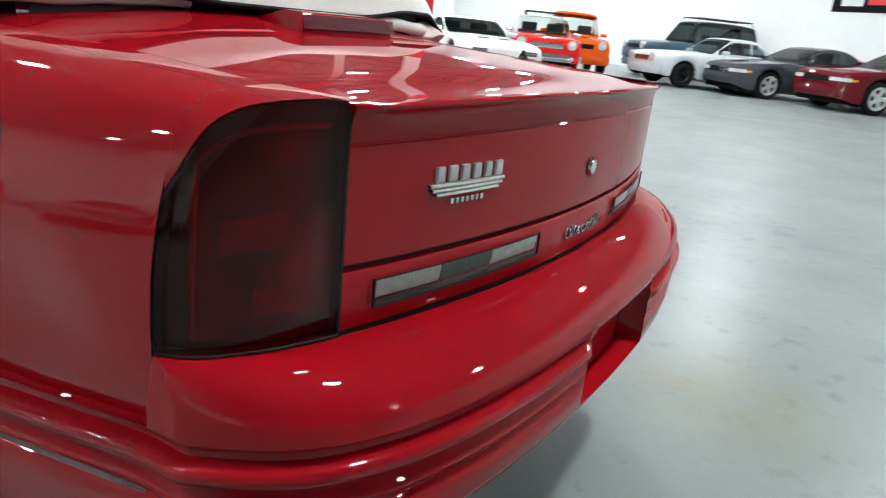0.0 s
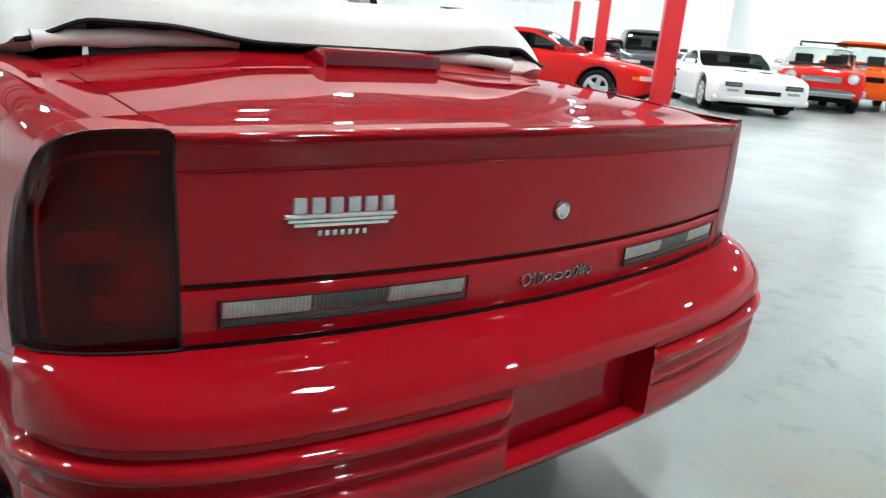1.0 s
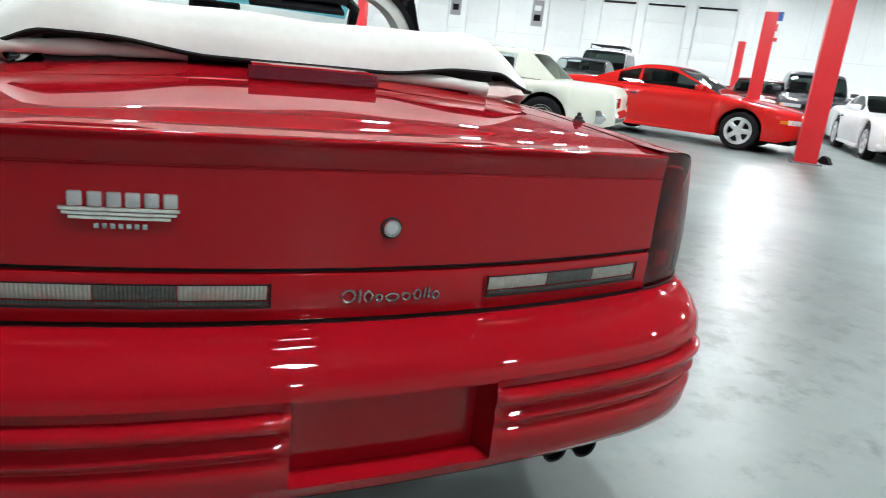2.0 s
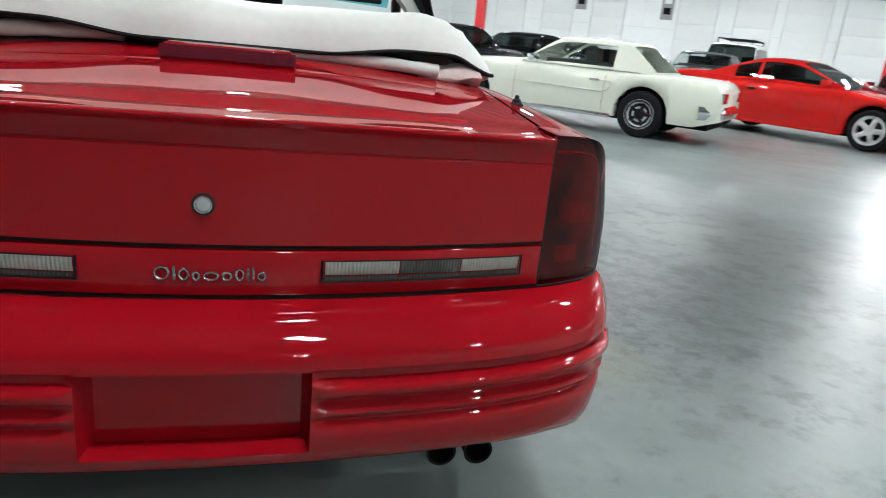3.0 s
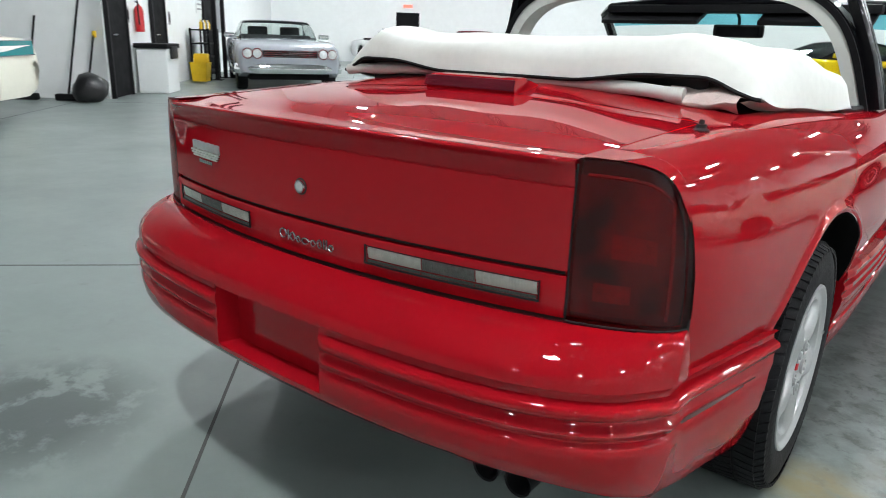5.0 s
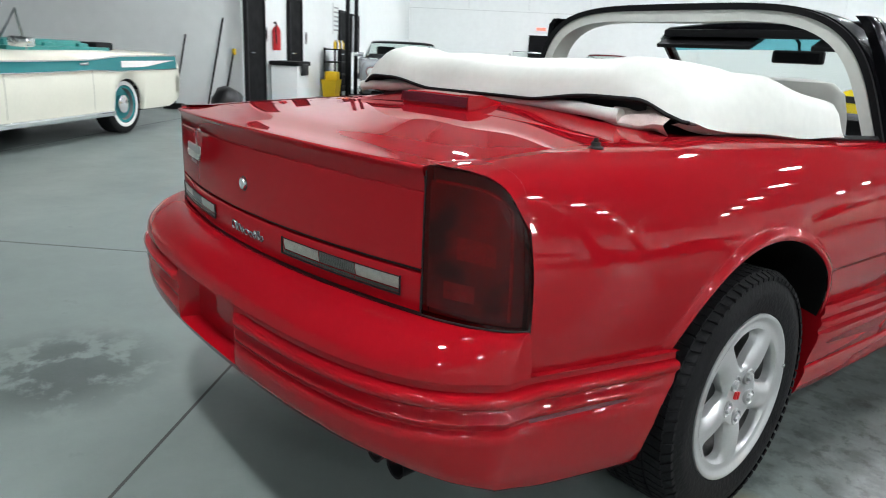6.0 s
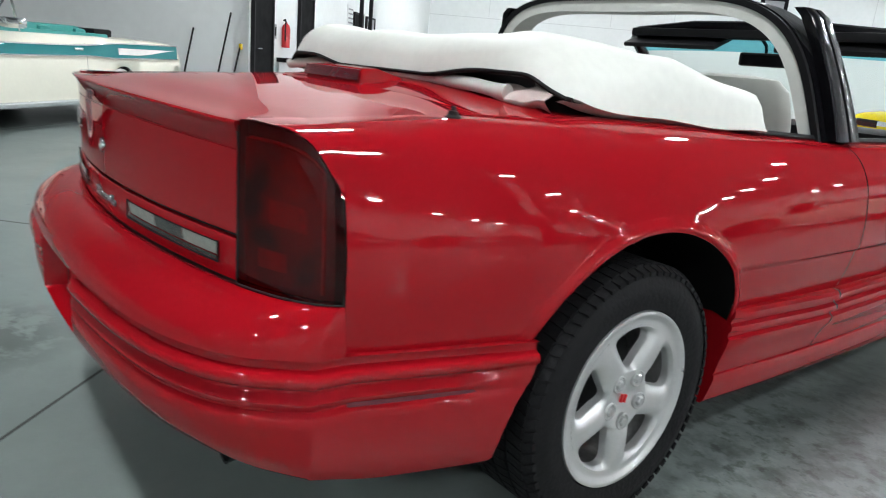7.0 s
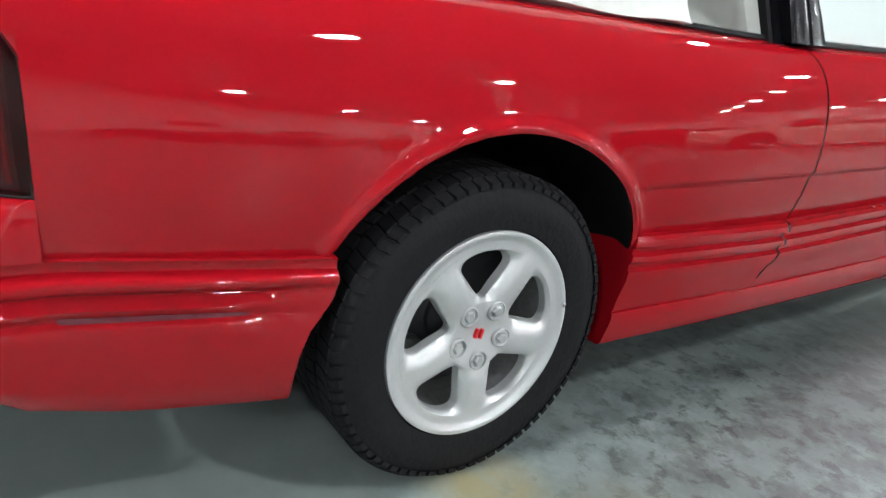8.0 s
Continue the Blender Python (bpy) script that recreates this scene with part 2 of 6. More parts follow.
def tube(bm, pts, r, seg=8, closed=False):
    """A round bar along points; r is one radius or one a point."""
    pts = [Vector(p) for p in pts]
    rs = r if isinstance(r, (list, tuple)) else [r] * len(pts)
    rows = []
    for i, p in enumerate(pts):
        d = (pts[min(i + 1, len(pts) - 1)] - pts[max(i - 1, 0)]).normalized()
        a = d.cross(Vector((0, 0, 1)))
        a = a.normalized() if a.length > 1e-3 else Vector((1, 0, 0))
        c = d.cross(a).normalized()
        rows.append([p + (a * math.cos(t) + c * math.sin(t)) * rs[i] for t in [2 * math.pi * k / seg for k in range(seg)]])
    vr = sheet(bm, rows, True)
    bm.faces.new(vr[0])
    bm.faces.new(vr[-1])
    return bm


def cub(pts, x):
    """A smooth curve through (x, y) points, at x."""
    n = len(pts)
    if x <= pts[0][0]:
        return pts[0][1]
    if x >= pts[-1][0]:
        return pts[-1][1]
    k = max(i for i in range(n - 1) if pts[i][0] <= x)

    def slope(i):
        a, c = pts[max(i - 1, 0)], pts[min(i + 1, n - 1)]
        return (c[1] - a[1]) / (c[0] - a[0])

    (x0, y0), (x1, y1) = pts[k], pts[k + 1]
    h = x1 - x0
    t = (x - x0) / h
    return ((2 * t ** 3 - 3 * t ** 2 + 1) * y0 + (t ** 3 - 2 * t ** 2 + t) * h * slope(k)
            + (3 * t ** 2 - 2 * t ** 3) * y1 + (t ** 3 - t ** 2) * h * slope(k + 1))


def span(a, c, n):
    return [a + (c - a) * i / (n - 1) for i in range(n)]


def smoothstep(a, c, x):
    t = min(max((x - a) / (c - a), 0), 1)
    return t * t * (3 - 2 * t)

# ---- the hall ----
def slab(name, bm, material, label):
    return fixture(name, bm, material, label)


def wall_between(name, a, c, h, label, ext=0.3, thick=0.3, z0=0.0):
    a, c = Vector(a), Vector(c)
    d = (c - a)
    L = d.length
    m = Matrix.Translation((a.x, a.y, 0)) @ Matrix.Rotation(math.atan2(d.y, d.x), 4, "Z")
    return slab(name, boxed(-ext, L + ext, -thick, 0, z0, h, m), M_WALL, label)


slab("floor", boxed(-60, 70, -60, 80, -0.3, 0.0), M_FLOOR, "sealed grey concrete floor with stains, saw cuts and a painted dim area")
A_, B_, C_, D_, E_, F_, G_ = (uv(-10.4, -22), uv(-10.4, -4.04), uv(-30, -4.04), uv(-30, 48), uv(10.5, 48), uv(17.5, 10), uv(21, -22))
wall_between("wall_west", B_, A_, CEIL, "plain white painted wall behind the brooms", 0)
wall_between("wall_doors", C_, B_, CEIL, "white wall with dark doors", 0)
wall_between("wall_far", D_, C_, CEIL, "plain white end wall")
wall_between("wall_north", E_, D_, CEIL, "white wall with overhead doors")
wall_between("wall_east", F_, E_, CEIL, "white wall behind the parked cars")
wall_between("wall_east_near", G_, F_, CEIL, "white wall behind the parked cars")
wall_between("wall_south", A_, G_, CEIL, "plain white wall")
slab("ceiling", boxed(-60, 70, -60, 80, CEIL, CEIL + 0.2), M_CEIL, "grey metal deck ceiling")


def led_light(m):
    ob = thing("ceiling_light", "rectangular white high-bay ceiling light on a drop rod", "ceiling light", "ceiling lights", m)
    part("housing", boxed(-0.33, 0.33, -0.20, 0.20, 0.03, 0.10, None, 0.01), M_POSTWHITE, ob)
    part("diffuser", boxed(-0.31, 0.31, -0.18, 0.18, 0.0, 0.028), M_LAMP, ob)
    part("drop_rod", tube(bmesh.new(), [(0, 0, 0.09), (0, 0, 0.76)], 0.012, 6), M_STEEL_DK, ob)
    return ob


first = None
for i in range(-3, 2):
    for j in range(-1, 7):
        u, v = i * 8.6 + 1.8, j * 7.2 - 0.7
        if v < -5 and u < 8:
            continue
        m = Matrix.Translation(uv(u, v, CEIL - 0.75)) @ Matrix.Rotation(radians(YAW_U), 4, "Z")
        first = copy_thing(first, m) if first else led_light(m)

# open-web steel joists under the deck
for j in range(-9, 24):
    v = j * 2.1
    bm = bmesh.new()
    u0, u1 = (-10.2 if v < -3.9 else -29.8), (17 if v < 10 else 17 - (v - 10) * 0.18)
    for z in (CEIL - 0.06, CEIL - 0.55):
        box(bm, 0, u1 - u0, -0.04, 0.04, z - 0.03, z + 0.03)
    n = int((u1 - u0) / 0.9)
    for k in range(n):
        a, c = k * 0.9, (k + 0.5) * 0.9
        for p, q in (((a, CEIL - 0.09), (c, CEIL - 0.53)), ((c, CEIL - 0.53), (a + 0.9, CEIL - 0.09))):
            tube(bm, [(p[0], 0, p[1]), (q[0], 0.001, q[1])], 0.018, 4)
    bmesh.ops.transform(bm, matrix=Matrix.Translation(uv(u0, v)) @ Matrix.Rotation(radians(YAW_U), 4, "Z"), verts=bm.verts)
    fixture("ceiling_joist", bm, M_STEEL_DK, "grey open-web steel roof joist")


# ---- the red convertible ----
HUB_Y, HUB_Z, WB = 0.932, 0.325, 2.73
ARCH_Y, ARCH_Z, ARCH_R = 0.952, 0.335, 0.402
LAMP_X, LAMP_Y = 0.604, 0.19
TOPC = [(0, 0), (0.2, 0.008), (0.4, 0.033), (0.604, 0.077), (0.68, 0.104), (0.735, 0.135), (0.765, 0.163), (0.779, 0.19)]
SIDE = [(0.0, 0.745), (0.19, 0.781), (0.35, 0.806), (0.6, 0.835), (0.93, 0.862), (1.4, 0.882), (2.0, 0.89), (3.0, 0.888), (3.6, 0.87), (4.2, 0.82), (4.6, 0.72)]
CREST = [(0, -0.116), (0.2, -0.111), (0.4, -0.094), (0.55, -0.066), (0.65, -0.030), (0.725, 0.020), (0.775, 0.10), (0.792, 0.2), (0.813, 0.35), (0.846, 0.61)]
X_IN = [(0.0, 0.604), (0.3, 0.618), (0.6, 0.636), (0.9, 0.662), (1.2, 0.700), (1.5, 0.732), (1.9, 0.752), (3.0, 0.770), (3.4, 0.72), (4.0, 0.66), (4.6, 0.60)]
Z_IN = [(0.0, 0.932), (0.2, 0.943), (0.48, 0.958), (0.75, 0.967), (1.0, 0.964), (1.4, 0.946), (1.9, 0.925), (3.0, 0.91), (3.5, 0.87), (4.2, 0.78), (4.6, 0.70)]


SIDE_P = np.polyfit(*zip(*SIDE[:8]), 4, w=[3, 3, 3, 2, 2, 1, 1, 0.7])


def side_w(y):
    """Half width of the body: one smooth curve up to the windscreen, then the front wing."""
    return float(np.polyval(SIDE_P, y)) if y < 2.6 else cub(SIDE, y)


def spline(pts):
    """A curve with continuous bend through points, straight at its ends."""
    x, y = np.array(pts).T
    n, h = len(x), np.diff(x)
    A, b = np.eye(n), np.zeros(n)
    for i in range(1, n - 1):
        A[i, i - 1:i + 2] = h[i - 1], 2 * (h[i - 1] + h[i]), h[i]
        b[i] = 6 * ((y[i + 1] - y[i]) / h[i] - (y[i] - y[i - 1]) / h[i - 1])
    k = np.linalg.solve(A, b)

    def at(t):
        t = min(max(t, x[0]), x[-1])
        i = min(max(int(np.searchsorted(x, t)) - 1, 0), n - 2)
        a, c = (x[i + 1] - t) / h[i], (t - x[i]) / h[i]
        return float(a * y[i] + c * y[i + 1] + ((a ** 3 - a) * k[i] + (c ** 3 - c) * k[i + 1]) * h[i] ** 2 / 6)
    return at


x_in, z_in = spline(X_IN), spline(Z_IN)


def ease(a, c, x):
    t = min(max((x - a) / (c - a), 0), 1)
    return t ** 3 * (t * (6 * t - 15) + 10)


def settle(a, c, x):
    """Rises from 0 at a to 1 at c, ever more slowly."""
    t = min(max((x - a) / (c - a), 0), 1)
    return 1 - (1 - t) ** 2


def face_y(x):
    return 0.205 * x * x


def lip_z(x):
    return 0.947 - 0.033 * x * x


def side_section(y, z):
    """Outward x of the body side at length y and height z, below the shoulder."""
    w = side_w(y)
    crease = 0.010 * ease(0.7, 1.9, y) - 0.008 * (1 - ease(0.603, 0.621, z + 0.008 * (y - 1.3))) * smoothstep(1.18, 1.36, y)
    soft = settle(-0.4, 1.1, y)
    bow = (0.008 - 0.9 * (z - 0.66) ** 2) * soft + 0.03 * (z - 0.60) * (1 - soft)
    return w - 0.004 + crease + bow - 0.10 * max(z - 0.74, 0) ** 1.5 * 2.2 * soft


def shoulder(y, n=18):
    """The section over the shoulder, from the side at its foot to the inner edge: (x, z) points on one smooth bend."""
    soft = settle(0.0, 1.3, y)
    zi, xi = z_in(y), x_in(y)
    z0 = zi - (0.080 + 0.108 * soft)
    x0 = side_section(y, z0)
    tilt = (side_section(y, z0) - side_section(y, z0 - 0.02)) / 0.02
    h1 = (zi - z0) * (0.92 - 0.32 * soft)
    p = [Vector((x0, z0)), Vector((x0 + tilt * h1, z0 + h1)), Vector((x0 - (0.06 + 0.40 * soft) * (x0 - xi), zi - 0.002 - 0.004 * soft)), Vector((xi, zi))]
    out = []
    for t in span(0, 1, n):
        q = p[0] * (1 - t) ** 3 + p[1] * 3 * t * (1 - t) ** 2 + p[2] * 3 * t * t * (1 - t) + p[3] * t ** 3
        out.append((q.x, q.y))
    return out


SKIN = {}


def skin_key(p):
    return tuple(round(c, 4) for c in p)


def side_panel(s, y0, y1, low, n_low=46, cols=None):
    """A stretch of body side and shoulder between two lengths; low(y) is its lower edge. Keeps the true normal of each point."""
    bm = bmesh.new()
    ys = cols or span(y0, y1, max(int((y1 - y0) / 0.03), 8))
    rows = []
    e = 0.004

    def at(y, z):
        return side_section(y, z) + flare(y, z)

    def over(y):
        return [Vector((x + flare(y, z), y, z)) for x, z in shoulder(y)]

    for y in ys:
        sh, fore, aft = over(y), over(y + e), over(y - e)
        zl, zt = low(y), sh[0].z
        row = []
        for z in (zl + (zt - zl) * t ** 1.5 for t in span(0, 1, n_low)):
            p = Vector((s * at(y, z), y, z))
            n = Vector((1, -(at(y + e, z) - at(y - e, z)) / (2 * e), -(at(y, z + e) - at(y, z - e)) / (2 * e))).normalized()
            SKIN[skin_key(p)] = Vector((s * n.x, n.y, n.z))
            row.append(p)
        for k in range(1, len(sh)):
            p = Vector((s * sh[k].x, y, sh[k].z))
            along_t = sh[min(k + 1, len(sh) - 1)] - sh[k - 1]
            n = (fore[k] - aft[k]).cross(along_t).normalized()
            n = n if n.z > 0 else -n
            SKIN[skin_key(p)] = Vector((s * n.x, n.y, n.z))
            row.append(p)
        rows.append(row)
    sheet(bm, rows)
    return bm


def true_normals(ob):
    """Shades a panel by the normals of the surface that it was cut from."""
    me = ob.data
    out = []
    for v in me.vertices:
        n = SKIN.get(skin_key(v.co))
        n = v.normal.copy() if n is None else n
        out.append(n if n.dot(v.normal) >= 0 else -n)
    me.normals_split_custom_set_from_vertices(out)
    return ob


def flare(y, z):
    """The rolled lip that stands proud round the wheel arches."""
    f = 0.0
    for cy in (ARCH_Y, ARCH_Y + WB):
        r = math.hypot(y - cy, z - ARCH_Z)
        f += 0.009 * math.exp(-((r - ARCH_R - 0.010) / 0.015) ** 2) + 0.0015 * math.exp(-((r - ARCH_R) / 0.05) ** 2)
    return f


def arch_low(base, cy):
    def low(y):
        d = abs(y - cy)
        return max(base(y), ARCH_Z + math.sqrt(max(ARCH_R ** 2 - d * d, 0)))
    return low


def arch_columns(y0, y1, cy):
    ys = set(span(y0, y1, int((y1 - y0) / 0.03)))
    for k in range(1, 11):
        ys |= {y for y in (cy - ARCH_R - k * 0.008, cy + ARCH_R + k * 0.008) if y0 < y < y1}
    for i in range(41):
        a = math.pi * i / 40
        y = cy - ARCH_R * math.cos(a)
        if y0 < y < y1:
            ys.add(y)
    return sorted(ys)


def contour(u_max=None):
    """Plan of the bumper's crest as dense (x, y) points with outward normals, from the middle round to the wheel."""
    pts = []
    xs = sorted(set(span(0, 0.15, 8) + [0.158, 0.166, 0.172, 0.178, 0.186, 0.195] + span(0.21, 0.72, 22) + [0.735, 0.75, 0.765]))
    for x in xs:
        pts.append(Vector((x, cub(CREST, x), 0)))
    inv = [(y, x) for x, y in CREST if y > 0.1]
    for y in span(0.13, 0.19, 4) + span(0.212, 0.61, 17):
        pts.append(Vector((cub(inv, y), y, 0)))
    nrm = []
    for i in range(len(pts)):
        d = (pts[min(i + 1, len(pts) - 1)] - pts[max(i - 1, 0)]).normalized()
        nrm.append(Vector((d.y, -d.x, 0)))
    nrm[0] = Vector((0, -1, 0))
    return pts, nrm


RIBS = [(0.575, 0.0), (0.5735, -0.005), (0.571, -0.011), (0.566, -0.012), (0.560, -0.012), (0.555, -0.011), (0.5525, -0.005), (0.550, 0.005), (0.546, 0.010), (0.540, 0.012), (0.533, 0.010), (0.527, 0.005), (0.523, -0.003),
        (0.519, -0.008), (0.513, -0.006), (0.506, 0.002), (0.499, 0.005), (0.491, 0.002), (0.485, -0.005), (0.480, -0.006), (0.474, -0.001), (0.466, 0.003),
        (0.450, 0.002), (0.430, -0.002), (0.425, -0.003), (0.411, -0.009), (0.395, -0.020), (0.386, -0.034), (0.383, -0.08)]


def rib_drop(y):
    """How far the mouldings sink towards the wheel."""
    return 0.012 * smoothstep(-0.02, 0.2, y) + 0.075 * max(y - 0.2, 0)


def hem_drop(y):
    return cub([(-0.10, 0.0), (-0.03, 0.010), (0.08, 0.046), (0.29, 0.106), (0.6, 0.131)], y)


def bumper(s_all=(1, -1)):
    pts, nrm = contour()
    bm = bmesh.new()
    seam = max(i for i, p in enumerate(pts) if p.y <= 0.1905)
    for s in s_all:
        # shelf and upper roll
        rows = []
        top = []
        for i in range(seam + 1):
            k = i / seam
            x = pts[i].x * 0.984 if pts[i].x > 0.3 else pts[i].x
            x = min(x, 0.779)
            top.append(Vector((x, cub(TOPC, x) if i < seam else LAMP_Y, 0)))
        for f, z in ((-0.10, 0.640), (0, 0.649), (0.12, 0.650), (0.3, 0.647), (0.5, 0.641), (0.68, 0.631), (0.82, 0.617), (0.92, 0.606), (0.98, 0.591), (1.0, 0.575)):
            row = []
            for i in range(seam + 1):
                p = top[i].lerp(pts[i], f)
                row.append((s * p.x, p.y, z - rib_drop(pts[i].y) * max(f, 0)))
            rows.append(row)
        sheet(bm, rows)
        rows = []
        for z, off in RIBS:
            row = []
            for p, n in zip(pts, nrm):
                fade = smoothstep(0.166, 0.195, p.x) * (1 - (0.85 if z < 0.53 else 0.3) * smoothstep(0.45, 0.56, p.y))
                q = p + n * (off if z < 0.43 or z > 0.5745 else off * fade)
                if p.x < 0.172 and 0.428 < z < 0.568:
                    q.y += 0.05 if p.x < 0.163 else 0.03
                low = smoothstep(0.450, 0.383, z)
                d = rib_drop(p.y) * (1 - low) + hem_drop(p.y) * low if p.x > 0.5 else 0
                row.append((s * (q.x - 0.012 * low * smoothstep(0.1, 0.5, p.y)), q.y - 0.07 * smoothstep(0.3, 0.61, p.y) * smoothstep(0.53, 0.40, z), z - d))
            rows.append(row)
        sheet(bm, rows)
        # ledge that closes the top of the side moulding
        led = [(s * p.x, p.y, 0.575 - rib_drop(p.y)) for p in pts[seam:]]
        led2 = [(s * (p.x - 0.05), p.y, 0.577 - rib_drop(p.y)) for p in pts[seam:]]
        sheet(bm, [led, led2])
    weld(bm)
    return bm


def tail_lamp(s):
    """Wrap-round lens: follows the corner in plan and the shoulder at its top."""
    cols = []
    arc = [(x, cub(TOPC, x)) for x in span(LAMP_X, 0.75, 13)] + [(x, cub(TOPC, x)) for x in (0.756, 0.761, 0.765, 0.769, 0.772, 0.775)] + [(0.779, LAMP_Y)]
    sh = shoulder(0.17)
    edge = sorted((x, z) for x, z in sh)
    for i, (x, y) in enumerate(arc):
        xs = LAMP_X + (x - LAMP_X) * (sh[0][0] - LAMP_X) / (0.779 - LAMP_X)
        zt = float(np.interp(xs, [a for a, c in edge], [c for a, c in edge])) - 0.003
        cols.append((x, y, zt, xs))
    return cols


def lamp_sheet(s, cols, inset, z0, shrink=0.0, i0=0, i1=None, f0=0.0, f1=1.0, n=14):
    bm = bmesh.new()
    rows = []
    use = cols[i0:i1]
    for f in span(f0, f1, n):
        row = []
        for x, y, zt, xs in use:
            z = z0 + (zt - z0) * f
            x += (xs - x) * f * f
            lean = 0.004 * math.sin(math.pi * min(f, 1) * 0.8)
            row.append((s * (x + lean * smoothstep(0.7, 0.78, x) - inset * smoothstep(0.66, 0.77, x)), y + inset * (1 - 0.5 * smoothstep(0.7, 0.78, x)) - lean * 0.6, z))
        rows.append(row)
    sheet(bm, rows)
    return bm


def solid(bm, t):
    """Gives a sheet thickness."""
    bmesh.ops.recalc_face_normals(bm, faces=bm.faces)
    bmesh.ops.solidify(bm, geom=list(bm.faces), thickness=t)
    return bm


def wheel(name, r_tyre, width, r_rim, parent, m, spokes=5, style="five", tread=True, rim_mat=None, tyre_mat=None, white_wall=None, seg=56):
    """Tyre with tread blocks, cast rim, hub cap and nuts; the outer side faces +x."""
    hub = new(name)
    hub.parent = parent
    hub.matrix_basis = m
    h = width / 2
    bm = bmesh.new()
    prof = [(-h * 0.8, r_rim * 0.96), (-h * 0.97, r_rim * 1.12), (-h, r_rim * 1.3), (-h * 0.93, r_tyre * 0.93), (-h * 0.8, r_tyre * 0.978), (0, r_tyre * 0.985), (h * 0.8, r_tyre * 0.978),
            (h * 0.90, r_tyre * 0.95), (h * 0.95, r_tyre * 0.91), (h * 0.985, r_tyre * 0.85), (h, r_rim * 1.30), (h * 0.985, r_rim * 1.2), (h * 0.97, r_rim * 1.12), (h * 0.95, r_rim * 1.055), (h * 0.87, r_rim * 1.03), (h * 0.8, r_rim * 0.96)]
    lathe(bm, prof, "x", seg)
    part("tyre", bm, tyre_mat or M_RUBBER, hub)
    if tread:
        bm = bmesh.new()
        n = 74
        for i in range(n):
            for k, (a, c) in enumerate(((-0.78, -0.48), (-0.42, -0.06), (0.0, 0.36), (0.42, 0.80), (0.80, 0.97))):
                t0 = 2 * math.pi * (i + (0.5 if k % 2 else 0)) / n
                dt = 2 * math.pi / n * (0.43 if k < 4 else 0.36)
                skew = 0.02 * (1 if k % 2 else -1)
                lo, hi = (r_tyre * 0.978, r_tyre * 0.998) if k < 4 else (r_tyre * 0.945, r_tyre * 0.986)
                hi2 = hi if k < 4 else r_tyre * 0.955
                vs = []
                for rr, side in ((lo, 0), (hi, 1)):
                    for x, tt in ((a, t0 - dt), (c, t0 - dt + skew), (c, t0 + dt + skew), (a, t0 + dt)):
                        q = rr if not (side and x == c and k == 4) else hi2
                        q = q - (0.02 * r_tyre if (k == 4 and not side and x == c) else 0)
                        vs.append(bm.verts.new((x * h, q * math.cos(tt), q * math.sin(tt))))
                for q in ((4, 5, 6, 7), (0, 1, 5, 4), (1, 2, 6, 5), (2, 3, 7, 6), (3, 0, 4, 7)):
                    bm.faces.new([vs[j] for j in q])
        tagged(part("tread", bm, M_RUBBER, hub, smooth=False), "black tread blocks of the tyre", "", "", "stuff")
    if white_wall:
        bm = bmesh.new()
        lathe(bm, [(h * 0.985, r_rim * 1.06), (h * 1.01, r_rim * 1.10), (h * 1.02, r_rim * 1.24), (h * 0.995, r_rim * 1.27)], "x", seg)
        part("whitewall", bm, white_wall, hub)
    rm = rim_mat or M_ALU
    bm = bmesh.new()
    lathe(bm, [(h * 0.905, r_rim * 0.884), (h * 0.90, r_rim * 0.92), (h * 0.915, r_rim * 0.955), (h * 0.965, r_rim * 0.985), (h * 0.98, r_rim * 1.01), (h * 0.965, r_rim * 1.035), (h * 0.86, r_rim * 1.045), (h * 0.6, r_rim * 1.0)], "x", seg)
    # Barrel coloured darker than the wheel, so the shade behind the spokes is painted.
    barrel = bmesh.new()
    lathe(barrel, [(h * 0.88, r_rim * 0.89), (h * 0.5, r_rim * 0.875), (-h * 0.6, r_rim * 0.86)], "x", seg)
    part("barrel", barrel, M_BARREL, hub, "inside of the rim, its shade put into a darker grey")
    if style == "five":
        # five sectors, each a ring of faces between its outline and one rounded opening
        def skin(r, t):
            ph = abs(((t * spokes / (2 * math.pi) + 0.5) % 1) - 0.5) * 2
            d = h * (0.80 + 0.10 * smoothstep(0.0, 0.36, r) + 0.01 * smoothstep(0.5, 0.9, r))
            d += 0.007 * math.cos(min(ph * 1.6, 1) * math.pi / 2) * smoothstep(0.3, 0.5, r) * (1 - smoothstep(0.66, 0.88, r))
            return Vector((d, r * r_rim * math.cos(t), r * r_rim * math.sin(t)))
        half, n, rings = math.pi / spokes, 48, 5
        for k in range(spokes):
            mid = (k + 0.5) * 2 * half
            rows = []
            for q in range(rings + 3):
                row = []
                for i in range(n):
                    a = 2 * math.pi * i / n
                    ca, sa = math.cos(a), math.sin(a)
                    ex = 2 / 2.9
                    hr = 0.600 + 0.232 * abs(ca) ** ex * (1 if ca > 0 else -1)
                    wide = 0.27 + 0.50 * max((hr - 0.368) / 0.464, 0) ** 0.9
                    ht = half * wide * abs(sa) ** ex * (1 if sa > 0 else -1)
                    sc = max(abs(ca), abs(sa))
                    orr = 0.60 + 0.285 * ca / sc
                    ot = half * sa / sc
                    if q < rings:
                        f = q / (rings - 1)
                        p = skin(orr + (hr - orr) * f, mid + ot + (ht - ot) * f)
                        p.x -= 0.010 * smoothstep(0.35, 1.0, f) ** 2
                    else:
                        g = (q - rings + 1)
                        p = skin(hr, mid + ht * (1 - 0.03 * g))
                        p.x -= 0.010 + (0.003, 0.010, 0.020)[g - 1]
                    row.append(p)
                rows.append(row)
            sheet(bm, rows, True)
        cen = []
